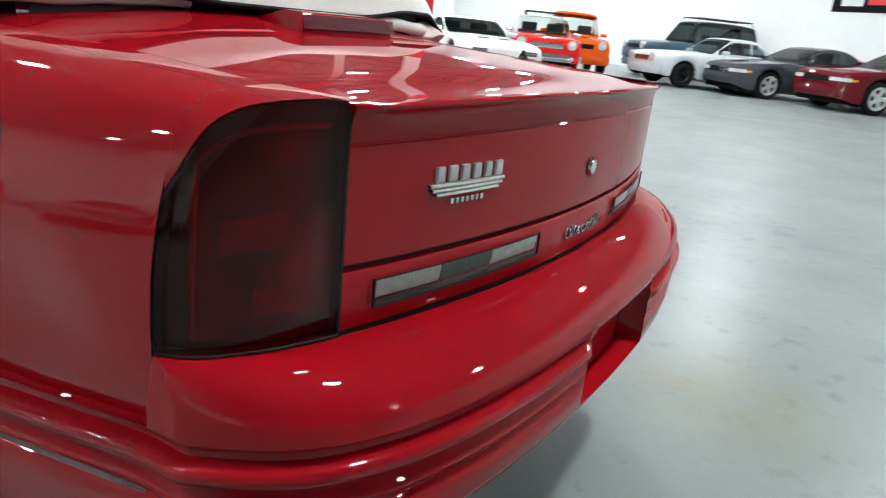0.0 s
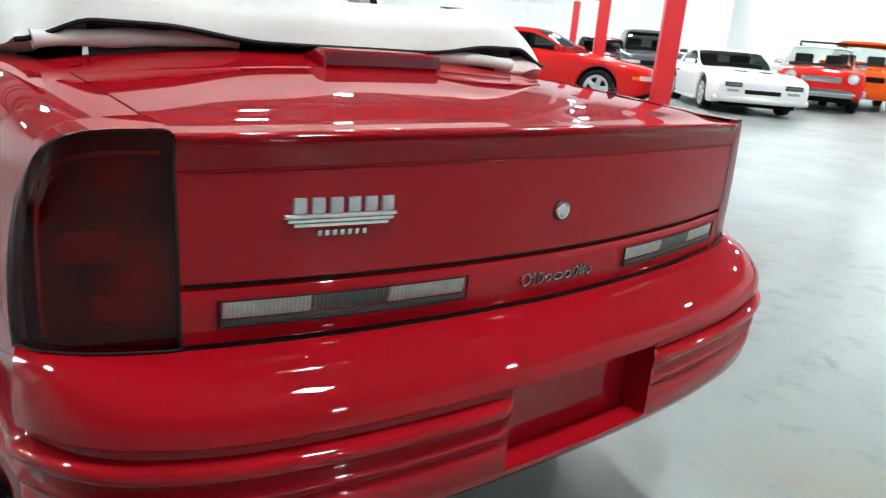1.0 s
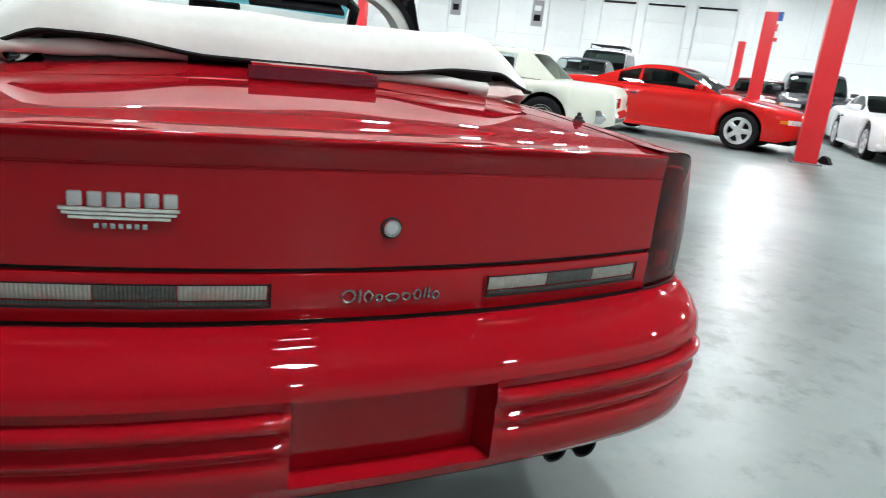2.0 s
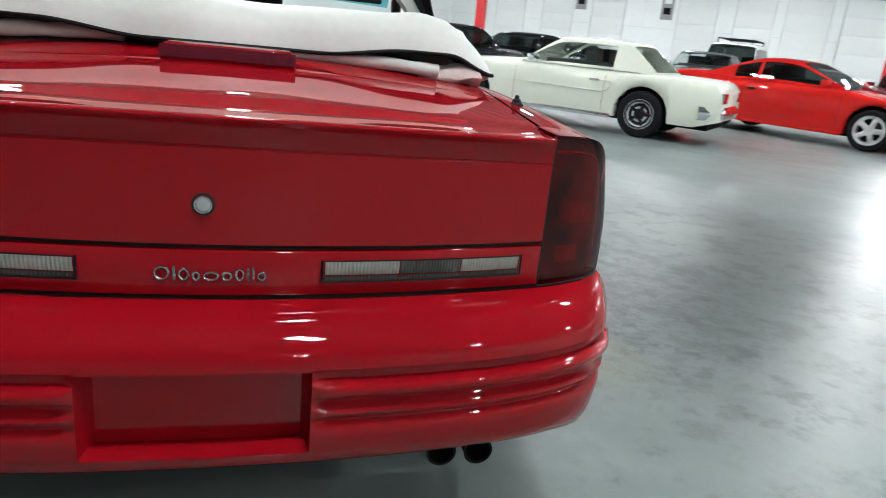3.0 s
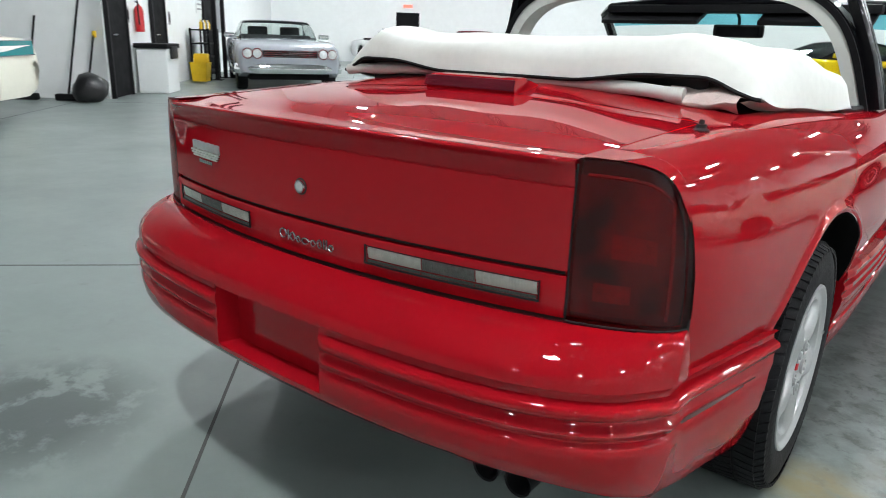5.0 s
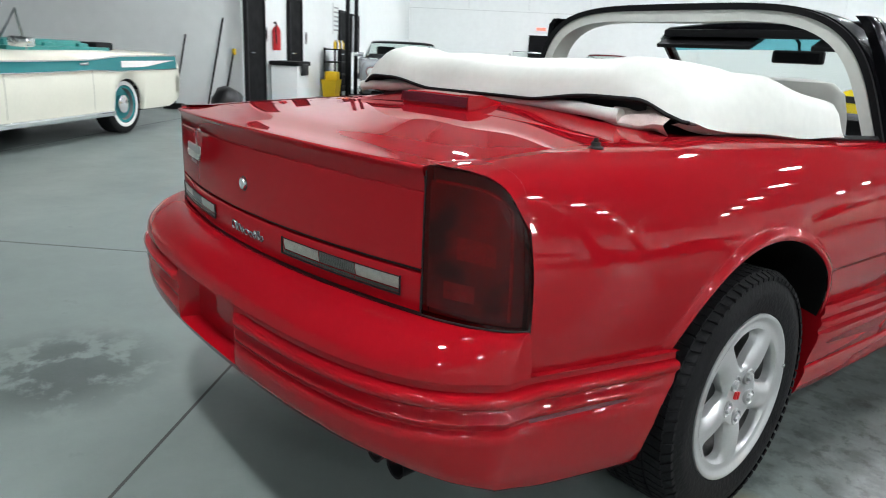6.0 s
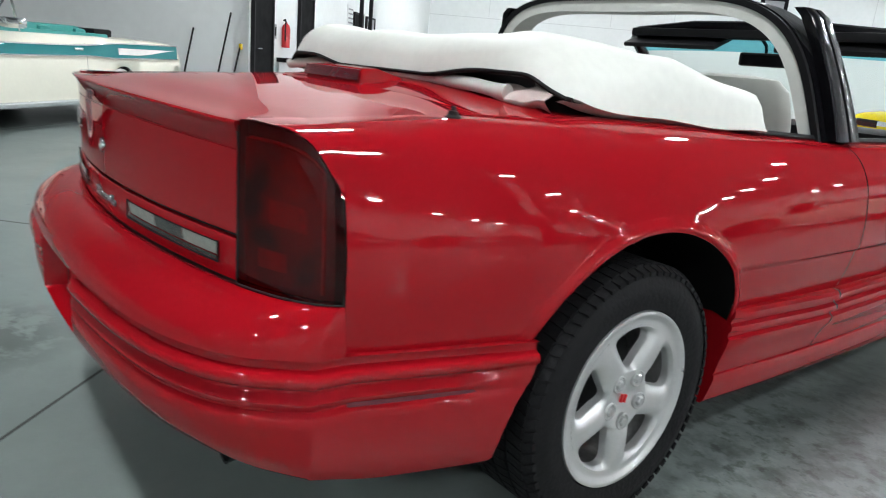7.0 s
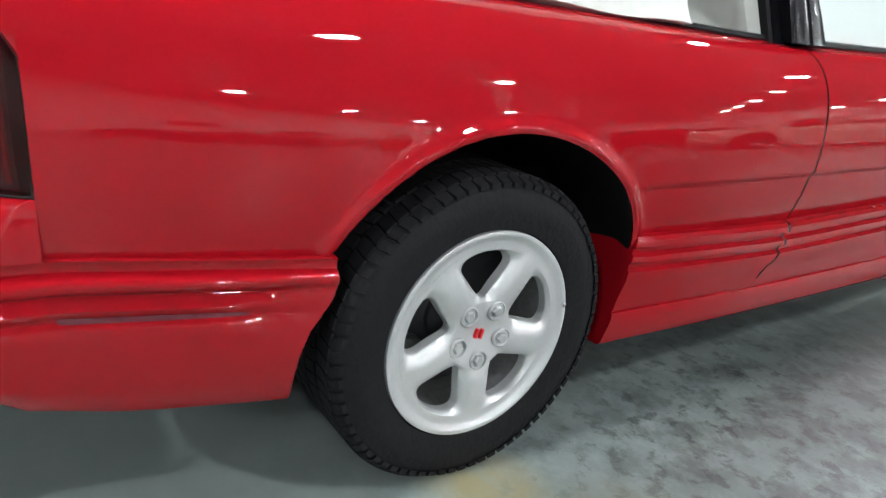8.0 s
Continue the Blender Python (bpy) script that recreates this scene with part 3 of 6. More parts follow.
        for r in (0.315, 0.24, 0.13, 0.02):
            cen.append([skin(r, 2 * math.pi * i / 60) for i in range(60)])
        sheet(bm, cen, True)
        bmesh.ops.remove_doubles(bm, verts=bm.verts, dist=0.0006)
    else:
        lathe(bm, [(h * 0.55, r_rim * 0.82), (h * 0.45, r_rim * 0.5), (h * 0.8, r_rim * 0.34), (h * 0.9, r_rim * 0.1), (h * 0.9, 0.0)], "x", 24)
        for i in range(spokes):
            t = 2 * math.pi * i / spokes
            box(bm, h * 0.5, h * 0.78, r_rim * 0.2, r_rim * 0.9, -0.02, 0.02, Matrix.Rotation(t, 4, "X"))
    part("rim", bm, rm, hub)
    bm = bmesh.new()
    lathe(bm, [(-h * 0.3, r_rim * 0.85), (-h * 0.3, r_rim * 0.15), (-h * 0.2, 0)], "x", 24)
    part("brake_drum", bm, M_CABIN, hub)
    return hub


def hub_details(hub, h, r_rim):
    bm = bmesh.new()
    box(bm, -h * 0.15, h * 0.16, -0.045, 0.045, -0.03, 0.035, Matrix.Translation((0, -0.125, 0.055)) @ Matrix.Rotation(radians(25), 4, "X"), 0.012)
    part("brake_caliper", bm, M_GREYREFL, hub)
    # Disc is near black: the dark of the wheel openings is in its colour.
    bm = bmesh.new()
    lathe(bm, [(-0.02, r_rim * 0.72), (-0.008, r_rim * 0.72), (-0.008, r_rim * 0.3), (0.0, r_rim * 0.28), (0.0, 0.0)], "x", 32)
    part("brake_disc", bm, M_CABIN, hub)
    for i in range(5):
        t = 2 * math.pi * i / 5
        y, z = r_rim * 0.27 * math.cos(t), r_rim * 0.27 * math.sin(t)
        bm = bmesh.new()
        lathe(bm, [(h * 0.82, 0.0225), (h * 0.915, 0.022), (h * 0.925, 0.0195), (h * 0.90, 0.017), (h * 0.84, 0.0165)], "x", 20, Matrix.Translation((0, y, z)))
        lathe(bm, [(h * 0.80, 0.0125), (h * 0.93, 0.012), (h * 0.955, 0.009), (h * 0.955, 0)], "x", 6, Matrix.Translation((0, y, z)))
        part("wheel_nut", bm, M_NUT, hub)
    for dy in (-0.0065, 0.0065):
        part("hub_emblem", boxed(h * 0.80, h * 0.815 + 0.006, dy - 0.003, dy + 0.003, -0.010, 0.010, Matrix.Rotation(radians(-55 - 14), 4, "X"), 0.0008), M_POSTRED, hub, "small red emblem bar")
    bm = bmesh.new()
    lathe(bm, [(0.0, 0.006), (0.012, 0.0055), (0.014, 0.0)], "x", 8, Matrix.Rotation(radians(-46), 4, "X") @ Matrix.Translation((h * 0.90, r_rim * 1.0, 0)))
    part("tyre_valve", bm, M_CHROME, hub)


def lid_mesh():
    bm = bmesh.new()
    xs = span(-0.601, 0.601, 61)
    rows = []
    prof = [(0.0, 0.012, 0.741), (0.0, 0.0, 0.742), (0.0, 0.0, 0.79), (0.0, 0.0, 0.84), (0, 0.0, 0.8845), (0, 0.0015, 0.886), (0, 0.0015, 0.888), (0, 0.0, 0.8895), (0, -0.0008, 0.90), (0, -0.003, 0.911), (0, -0.006, 0.919)]
    for _, dy, z in prof:
        row = []
        for x in xs:
            dz = (lip_z(x) - 0.934) * smoothstep(0.75, 0.93, z)
            fade = 1 - 0.6 * smoothstep(0.57, 0.601, abs(x)) if dy < 0 else 1
            row.append((x, face_y(x) + dy * fade, z + dz))
        rows.append(row)
    for dy, dz in ((-0.010, -0.0095), (-0.0135, -0.006), (-0.0145, -0.003), (-0.0125, -0.0008), (-0.008, 0.0), (0.012, 0.0)):
        rows.append([(x, face_y(x) + (dy * (1 - 0.6 * smoothstep(0.57, 0.601, abs(x))) if dy < 0 else dy), lip_z(x) + dz) for x in xs])
    for f in span(0.05, 1, 26):
        row = []
        for x in xs:
            y = face_y(x) + 0.012 + f * (0.575 - face_y(x) - 0.012)
            t = x / 0.601
            crown = 0.947 + 0.039 * (1.5 * f - 0.5 * f * f)
            edge = z_in(y) - 0.001
            row.append((t * (0.601 + (x_in(y) - 0.607) * smoothstep(0, 0.1, f)), y, lip_z(x) * (1 - ease(0, 0.3, f)) + (crown + (edge - crown) * t * t) * ease(0, 0.3, f)))
        rows.append(row)
    rows.append([(x, y + 0.001, z - 0.016) for x, y, z in rows[-1]])
    sheet(bm, rows)
    # returned edges at both sides
    for k in (0, -1):
        sheet(bm, [[r[k] for r in rows], [(r[k][0] * 0.992, r[k][1] + 0.004, r[k][2] - 0.018) for r in rows]])
    return weld(bm)


def deck_mesh():
    """Fixed deck between lid and soft top, with the raised step under the cover."""
    bm = bmesh.new()
    rows = []
    for y, dz in ((0.5795, -0.016), (0.5795, -0.001), (0.584, 0.0), (0.61, 0.003), (0.65, 0.007), (0.70, 0.014), (0.76, 0.024), (0.80, 0.03)):
        row = []
        for t in span(-1, 1, 41):
            crown = 0.986 + dz
            row.append((t * (x_in(y) - 0.002), y, crown + (z_in(y) - 0.001 - crown) * t * t - (0.015 if dz == -0.016 else 0)))
        rows.append(row)
    rows.append([(t * 0.62, 1.15, 0.93) for t in span(-1, 1, 41)])
    sheet(bm, rows)
    return bm


def boot_surface(bm, under):
    """The padded white cover: a U round the rear seat, its rear edge lifted off the deck, the wings sloping down to the front."""
    edge_z = [(0.74, 1.035), (0.82, 1.0), (1.0, 0.974), (1.5, 0.947)]
    rows = []
    for f in span(0, 0.96, 32) + [0.965, 0.97, 0.975, 0.98, 0.985, 0.99, 0.995, 1.0]:
        row = []
        for t in span(-1, 1, 81):
            a = abs(t)
            wing = smoothstep(0.66, 0.80, a)
            yr = 0.735 + 0.055 * a ** 4 + 0.012 * math.sin(9 * t) * (1 - a)
            yf = 1.12 + 0.385 * wing
            y = yr + (yf - yr) * f
            zb = 1.027 + 0.024 * smoothstep(0.3, 0.65, a) - 0.045 * smoothstep(0.82, 1, a)
            top = 1.136 + 0.014 * math.exp(-((a - 0.70) / 0.1) ** 2) - (0.09 * max(y - 0.86, 0) + 0.10 * max(y - 1.14, 0)) * wing - 0.05 * smoothstep(0.5, 1, f) * (1 - wing)
            g = min((y - yr) / 0.13, 1)
            z = zb + (top - zb) * math.sqrt(max(1 - (1 - g) ** 2, 0))
            sd = min((1 - a) / (0.20 - 0.14 * smoothstep(0.85, 1.2, y)), 1)
            ze = max(cub(edge_z, y), 0)
            z = min(z, ze + (z - ze) * (0.35 * sd + 0.65 * math.sqrt(max(1 - (1 - sd) ** 2, 0)))) if sd < 1 else z
            x = t * (x_in(y) + 0.036)
            wob = smoothstep(0, 0.1, f)
            z += wob * (0.005 * noise.noise(Vector((x * 4, y * 5, 0.3))) + 0.003 * math.sin(13 * x + 6 * y + 2 * math.sin(5 * y)))
            if f > 0.965:
                e = ((f - 0.965) / 0.035) ** 2
                z += ((z - 0.12 if wing < 0.5 else min(z, ze + 0.004)) - z) * e
            row.append((x, y, z))
        rows.append(row)
    hem = [(x, y + 0.012, z - 0.010) for x, y, z in rows[0]]
    hem2 = [(x, y + 0.10, z - 0.012) for x, y, z in rows[0]]
    sheet(bm, rows)
    edge = [(x, y - 0.001, z - 0.004) for x, y, z in rows[0]]
    sheet(under, [hem2, hem, edge])
    tube(under, edge, 0.0055, 6)
    for i in (0, -1):
        sheet(bm, [[r[i] for r in rows], [(r[i][0] * 0.93, r[i][1], r[i][2] - 0.012) for r in rows]])
    return bm


def build_main_car():
    car = thing("convertible", "glossy red two-door convertible with folded white top and alloy wheels", "car")
    # shell
    part("rear_bumper", bumper(), M_RED, car, "red ribbed rear bumper with plate recess")
    bm = bmesh.new()
    sheet(bm, [[(x, face_y(x) + d, z) for x in span(-0.601, 0.601, 41)] for d, z in ((0.02, 0.655), (0.001, 0.656), (0.0, 0.66), (0.0, 0.728), (0.002, 0.732), (0.02, 0.733))])
    part("filler_panel", bm, M_RED, car)
    bm = bmesh.new()
    sheet(bm, [[(x, face_y(x) + 0.012, z) for x in span(-0.603, 0.603, 31)] for z in (0.60, 0.66, 0.74, 0.92)])
    part("gap_backing", bm, M_SEAM, car)
    for s in (1, -1):
        bm = bmesh.new()
        arc = [(x - 0.012, cub(TOPC, x) + 0.02) for x in span(0.55, 0.779, 12)] + [(0.772, 0.26)]
        sheet(bm, [[(s * x, y, z) for x, y in arc] for z in (0.50, 0.654)])
        part("corner_backing", bm, M_SEAM, car)
    part("trunk_lid", lid_mesh(), M_RED, car, "red trunk lid with a slight spoiler lip")
    part("rear_deck", deck_mesh(), M_RED, car)
    for s in (1, -1):
        base = lambda y: 0.574 - rib_drop(y) if y < ARCH_Y else 0.465
        bm = side_panel(s, LAMP_Y, 1.955, arch_low(base, ARCH_Y), cols=arch_columns(LAMP_Y, 1.955, ARCH_Y))
        cols = tail_lamp(s)
        sh = shoulder(LAMP_Y)
        es = sorted(sh)
        cap = [[], [], []]
        for _, y, zt, x in cols:
            z2 = float(np.interp(x, [a for a, c in es], [c for a, c in es]))
            for k, f in enumerate((0, 0.5, 1)):
                cap[k].append((s * x, y + (LAMP_Y - y) * f, zt + 0.003 + (z2 - zt - 0.003) * f))
        sheet(bm, cap)
        weld(bm, 0.001)
        true_normals(part("quarter_panel", bm, M_RED, car))
        # inner arch edge
        bm = bmesh.new()
        arc = [(ARCH_Y - ARCH_R * math.cos(a), ARCH_Z + ARCH_R * math.sin(a)) for a in span(-0.1, math.pi + 0.1, 44)]
        lip = [(s * (side_section(y, max(z, 0.45)) + flare(y, z) - 0.003), y, z) for y, z in arc]
        sheet(bm, [lip, [(s * 0.80, y + 0.012 * (y - ARCH_Y), z + 0.012) for y, z in arc], [(s * 0.45, y + 0.012 * (y - ARCH_Y), z + 0.012) for y, z in arc], [(s * 0.45, ARCH_Y, ARCH_Z)] * len(arc)])
        part("wheel_arch_liner", bm, M_DARK, car)
        # door, front wing
        lowd = lambda y: 0.465
        true_normals(part("door", side_panel(s, 1.962, 3.05, lowd), M_RED, car))
        low_f = arch_low(lambda y: 0.465, ARCH_Y + WB)
        true_normals(part("front_wing", side_panel(s, 3.057, 4.5, low_f, cols=arch_columns(3.057, 4.5, ARCH_Y + WB)), M_RED, car))
        # ribbed lower cladding: its seam by the door sweeps back towards the sill
        prof = [(0.474, -0.02), (0.472, 0.010), (0.462, 0.018), (0.448, 0.018), (0.441, 0.004), (0.431, 0.003), (0.424, 0.016), (0.411, 0.017), (0.404, 0.004), (0.394, 0.003), (0.387, 0.015), (0.370, 0.014), (0.350, 0.002), (0.325, -0.006), (0.300, -0.010), (0.294, -0.014)]
        sill_prof = [(0.296, -0.020), (0.292, -0.010), (0.282, -0.008), (0.262, -0.012), (0.240, -0.018), (0.222, -0.022), (0.211, -0.030), (0.208, -0.12)]
        for y0, y1, sec in ((1.335, 1.925, prof), (1.935, 3.03, prof), (3.037, 3.29, prof), (1.335, 3.29, sill_prof)):
            bm = bmesh.new()
            rows = []
            for z, o in sec:
                row = []
                for y in span(y0, y1, 28 if sec is sill_prof else 14):
                    e = smoothstep(y0, y0 + 0.05, y) if y0 < 1.4 else 1
                    zz = z - 0.03 * (y - 1.33) * smoothstep(0.4, 0.23, z) + 0.022 * (1 - smoothstep(1.3, 2.0, y)) * smoothstep(0.22, 0.40, z)
                    back = -0.10 * (0.45 - z) if y == y0 and y0 < 1.4 else 0
                    if sec is prof and y in (y0, y1) and 1.9 < y < 1.95:
                        back = -0.6 * max(0.41 - z, 0)
                    row.append((s * (side_section(y, 0.5) + o * (0.4 + 0.6 * e if o > 0 else 1) + 0.004), y + back, zz))
                rows.append(row)
            sheet(bm, rows)
            if y0 < 1.4:
                sheet(bm, [[q[0] for q in rows], [(s * 0.6, q[0][1] + 0.02, q[0][2]) for q in rows]])
            part("sill" if sec is sill_prof else "side_cladding", bm, M_RED, car)
        # tail lamp
        lens = part("tail_lamp", lamp_sheet(s, cols, 0.0, 0.652), M_LENS, car, "smoked dark red wrap-round tail lamp")
        part("back_plate", lamp_sheet(s, cols, 0.018, 0.652), M_LAMPWALL, lens)
        bm = lamp_sheet(s, cols, 0.013, 0.652, i1=len(cols) - 5, f0=0.05, f1=0.90)
        bm.verts.ensure_lookup_table()
        nc = len(cols) - 5
        bead = [bm.verts[r * nc + nc - 1].co.copy() for r in range(14)] + [bm.verts[13 * nc + c].co.copy() for c in range(nc - 2, 0, -1)]
        fr, bk = [], []
        for inset, dst in ((0.003, fr), (0.016, bk)):
            tmp = lamp_sheet(s, cols, inset, 0.652)
            tmp.verts.ensure_lookup_table()
            nc = len(cols)
            idx = list(range(nc)) + [r * nc + nc - 1 for r in range(1, 14)] + list(range(14 * nc - 2, 13 * nc - 1, -1)) + [r * nc for r in range(12, 0, -1)]
            dst += [tmp.verts[i].co.copy() for i in idx]
            tmp.free()
        part("reflector", bm, M_LENSBACK, lens)
        for i0, i1, f0, f1 in ((5, 12, 0.42, 0.57), (3, 9, 0.14, 0.26)):
            part("bulb_chamber", lamp_sheet(s, cols, 0.0105, 0.652, i0=i0, i1=i1, f0=f0, f1=f1, n=5), M_LENSHOT, lens, "brighter red chamber behind the lens")
        part("lens_bead", tube(bmesh.new(), bead, 0.0035, 6), M_LENSHOT, lens, "bright red bead inside the lens")
        bm = bmesh.new()
        sheet(bm, [fr, bk], True)
        part("housing", bm, M_LAMPWALL, lens)
        for kw in (dict(f0=0.0, f1=0.035, n=3), dict(i0=len(cols) - 3)):
            part("lens_edge", lamp_sheet(s, cols, -0.0012, 0.652, **kw), M_SMOKE, lens, "darker smoked rim of the lens")
        bm = bmesh.new()
        edge = [(s * x, y - 0.002, 0.652) for x, y, zt, xs in cols] + [(s * (0.780 + (cols[-1][3] - 0.779) * f * f), LAMP_Y - 0.001, 0.652 + (cols[-1][2] - 0.652) * f) for f in span(0.05, 1, 8)]
        tube(bm, edge, 0.0016, 6)
        tube(bm, [(s * (LAMP_X - 0.001), cub(TOPC, LAMP_X) - 0.001, z) for z in span(0.652, 0.928, 8)], 0.0018, 6)
        part("lamp_seal", bm, M_SEAM, lens)
        # reversing lamp
        x0, x1 = 0.188, 0.558
        bm = bmesh.new()
        sheet(bm, [[(s * x, face_y(x) - 0.0065, z) for x in span(x0, x1, 16)] for z in (0.683, 0.718)])
        rl = part("reversing_lamp", bm, M_CLEARLENS, car, "long clear reversing lamp with grey centre")
        for a, c, mt in ((x0 + 0.005, x0 + 0.133, M_REFL), (x0 + 0.135, x0 + 0.247, M_GREYREFL), (x0 + 0.249, x1 - 0.005, M_REFL)):
            bm = bmesh.new()
            n = 41
            sheet(bm, [[(s * x, face_y(x) + d - (0.0011 if i % 2 else 0), z) for i, x in enumerate(span(a, c, n))] for d, z in ((-0.0008, 0.6915), (-0.0022, 0.697), (-0.004, 0.706), (-0.004, 0.7155))])
            part("reflector", bm, mt, rl, smooth=False)
            bm = bmesh.new()
            sheet(bm, [[(s * x, face_y(x) - 0.004 - (0.0008 if i % 2 else 0), z) for i, x in enumerate(span(a, c, n))] for z in (0.684, 0.687, 0.690)])
            part("lower_baffle", bm, M_BAFFLE, rl, smooth=False)
        bm = bmesh.new()
        for za in (0.6815, 0.7175):
            tube(bm, [(s * x, face_y(x) - 0.006, za) for x in span(x0, x1, 12)], 0.0011 if za > 0.7 else 0.0022, 6)
        for xa in (x0, x1):
            tube(bm, [(s * xa, face_y(xa) - 0.006, z) for z in (0.68, 0.7195)], 0.002, 6)
        part("lamp_frame", bm, M_BLACK, rl)
        # side marker strip
        bm = bmesh.new()
        pts = [(cub([(y, x) for x, y in CREST if y > 0.1], y), y) for y in span(0.2, 0.47, 10)]
        sheet(bm, [[(s * (x - d), y, z - rib_drop(y)) for x, y in pts] for z, d in ((0.486, 0.012), (0.486, 0.003), (0.474, 0.003), (0.474, 0.012))])
        part("side_marker", bm, M_CHMSL, car)
        # tail pipes
    for x in (0.452, 0.530, -0.452, -0.530):
        bm = bmesh.new()
        lathe(bm, [(0.55, 0.024), (0.0, 0.029), (-0.004, 0.031), (-0.002, 0.027), (0.03, 0.025), (0.3, 0.024)], "y", 24, Matrix.Translation((x, 0.085, 0.282)))
        part("tail_pipe", bm, M_BLACK, car)
    # fuel filler door: a shallow round lid in a dark gap
    bm = bmesh.new()
    lip = []
    for rr, d in ((0.080, 0.0015), (0.0765, 0.0015), (0.0765, -0.003), (0.073, -0.003), (0.072, 0.003)):
        lip.append([(-(side_section(y, z) + d), y, z) for y, z in ((0.525 + rr * math.cos(a), 0.825 + rr * math.sin(a)) for a in span(0, 2 * math.pi * 39 / 40, 40))])
    sheet(bm, lip, True)
    fd = part("fuel_door_gap", bm, M_SEAM, car)
    bm = bmesh.new()
    sheet(bm, [[(-(side_section(y, z) + d), y, z) for y, z in ((0.525 + rr * math.cos(a), 0.825 + rr * math.sin(a)) for a in span(0, 2 * math.pi * 39 / 40, 40))] for rr, d in ((0.073, 0.0), (0.071, 0.004), (0.05, 0.005), (0.001, 0.005))], True)
    part("fuel_door", bm, M_RED, fd)
    # lock
    bm = bmesh.new()
    lathe(bm, [(0.01, 0.0155), (-0.003, 0.0155), (-0.0065, 0.0138), (-0.0065, 0.0118), (-0.004, 0.0112)], "y", 32, Matrix.Translation((0, 0, 0.808)))
    ring = bmesh.new()
    lathe(ring, [(0.001, 0.0182), (-0.0012, 0.0182), (-0.0012, 0.0145)], "y", 32, Matrix.Translation((0, 0, 0.808)))
    lk = part("boot_lock", bm, M_CHROME, car, "round chrome lock")
    part("lock_gasket", ring, M_SEAM, lk)
    bm = bmesh.new()
    lathe(bm, [(-0.004, 0.0112), (-0.006, 0.010), (-0.0068, 0.007), (-0.0068, 0.0)], "y", 24, Matrix.Translation((0, 0, 0.808)))
    part("lock_barrel", bm, M_ALU, lk)
    # dealer badge: plain bars on a chrome wing
    bm = bmesh.new()
    for dz, a, c in ((0.8255, -0.474, -0.318), (0.8195, -0.470, -0.322), (0.8135, -0.462, -0.330)):
        sheet(bm, [[(x, face_y(x) + d, dz + e) for x in span(a, c, 10)] for d, e in ((0.002, 0.0), (-0.006, 0.0006), (-0.006, 0.0046), (0.002, 0.0052))])
    bd = part("badge", bm, M_REFL, car, "small chrome badge of plain bars")
    for i in range(6):
        x = -0.463 + i * 0.0247
        part("badge_bar", boxed(x, x + 0.0195, face_y(x) - 0.006, face_y(x) + 0.002, 0.8315, 0.853, None, 0.003), M_NUT, bd)
    for i in range(7):
        x = -0.430 + i * 0.0105
        part("badge_bar", boxed(x, x + 0.0065, face_y(x) - 0.004, face_y(x) + 0.002, 0.800, 0.808, None, 0.001), M_CHROME, bd)
    # maker's mark: plain thin bars of uneven width
    x = -0.076
    mk = None
    for w, h in ((0.025, 0.025), (0.006, 0.026), (0.018, 0.022), (0.014, 0.017), (0.026, 0.017), (0.018, 0.017), (0.016, 0.022), (0.005, 0.025), (0.005, 0.026), (0.016, 0.017)):
        y = face_y(x + w / 2)
        bm = bmesh.new()
        ring = [(x + w / 2 + (w / 2 - 0.002) * math.cos(a), y - 0.002, 0.681 + h / 2 + (h / 2 - 0.002) * math.sin(a)) for a in span(0, 2 * math.pi, 17)]
        tube(bm, ring, 0.0019, 5)
        o = part("maker_mark" if mk is None else "mark_stroke", bm, M_DKCHROME, mk or car, "row of thin dark chrome rings" if mk is None else "")
        mk = mk or o
        x += w + 0.0028
    # high brake light
    bm = bmesh.new()
    rows = []
    for y, z, k in ((0.575, 0.975, 1.05), (0.58, 0.992, 1.04), (0.585, 1.018, 1.0), (0.592, 1.024, 0.985), (0.64, 1.026, 0.96), (0.72, 1.006, 0.93)):
        rows.append([(x * k, y + 0.03 * x * x * 4, z - 0.055 * x * x - (0.055 if abs(t) == 1 else 0)) for t, x in zip(span(-1, 1, 21), span(-0.155, 0.155, 21))])
    sheet(bm, rows)
    hl = part("high_brake_light", bm, M_RED, car, "raised red housing with a ribbed dark red lens")
    for k in range(6):
        bm = bmesh.new()
        z = 0.9935 + k * 0.0046
        sheet(bm, [[(x, 0.5705 + 0.12 * x * x + d + 0.0013 * k, z + e - 0.055 * x * x) for x in span(-0.148, 0.148, 17)] for d, e in ((0.0012, 0), (0.0, 0.0005), (0.0, 0.0041), (0.0012, 0.0045))])
        part("lens_rib", bm, M_CHMSL, hl)
    # aerial base
    bm = bmesh.new()
    lathe(bm, [(0.945, 0.017), (0.957, 0.017), (0.961, 0.011), (0.968, 0.010), (0.969, 0.006), (0.977, 0.005), (0.978, 0)], "z", 20, Matrix.Translation((0.659, 0.484, 0)))
    part("aerial_base", bm, M_SEAM, car)
    # floor pan, bulkheads
    part("underbody", boxed(-0.60, 0.60, 0.30, 4.4, 0.30, 0.60, None, 0.03), M_DARK, car)
    part("cabin_tub", boxed(-0.70, 0.70, 1.36, 3.2, 0.45, 0.62, None, 0.02), M_CABIN, car)
    # soft-top cover
    bm = bmesh.new()
    under = bmesh.new()
    boot_surface(bm, under)
    cov = part("top_cover", bm, M_VINYL, car, "padded white vinyl cover over the folded top")
    part("hem_binding", under, M_BLACK, cov, "black bound hem under the cover")
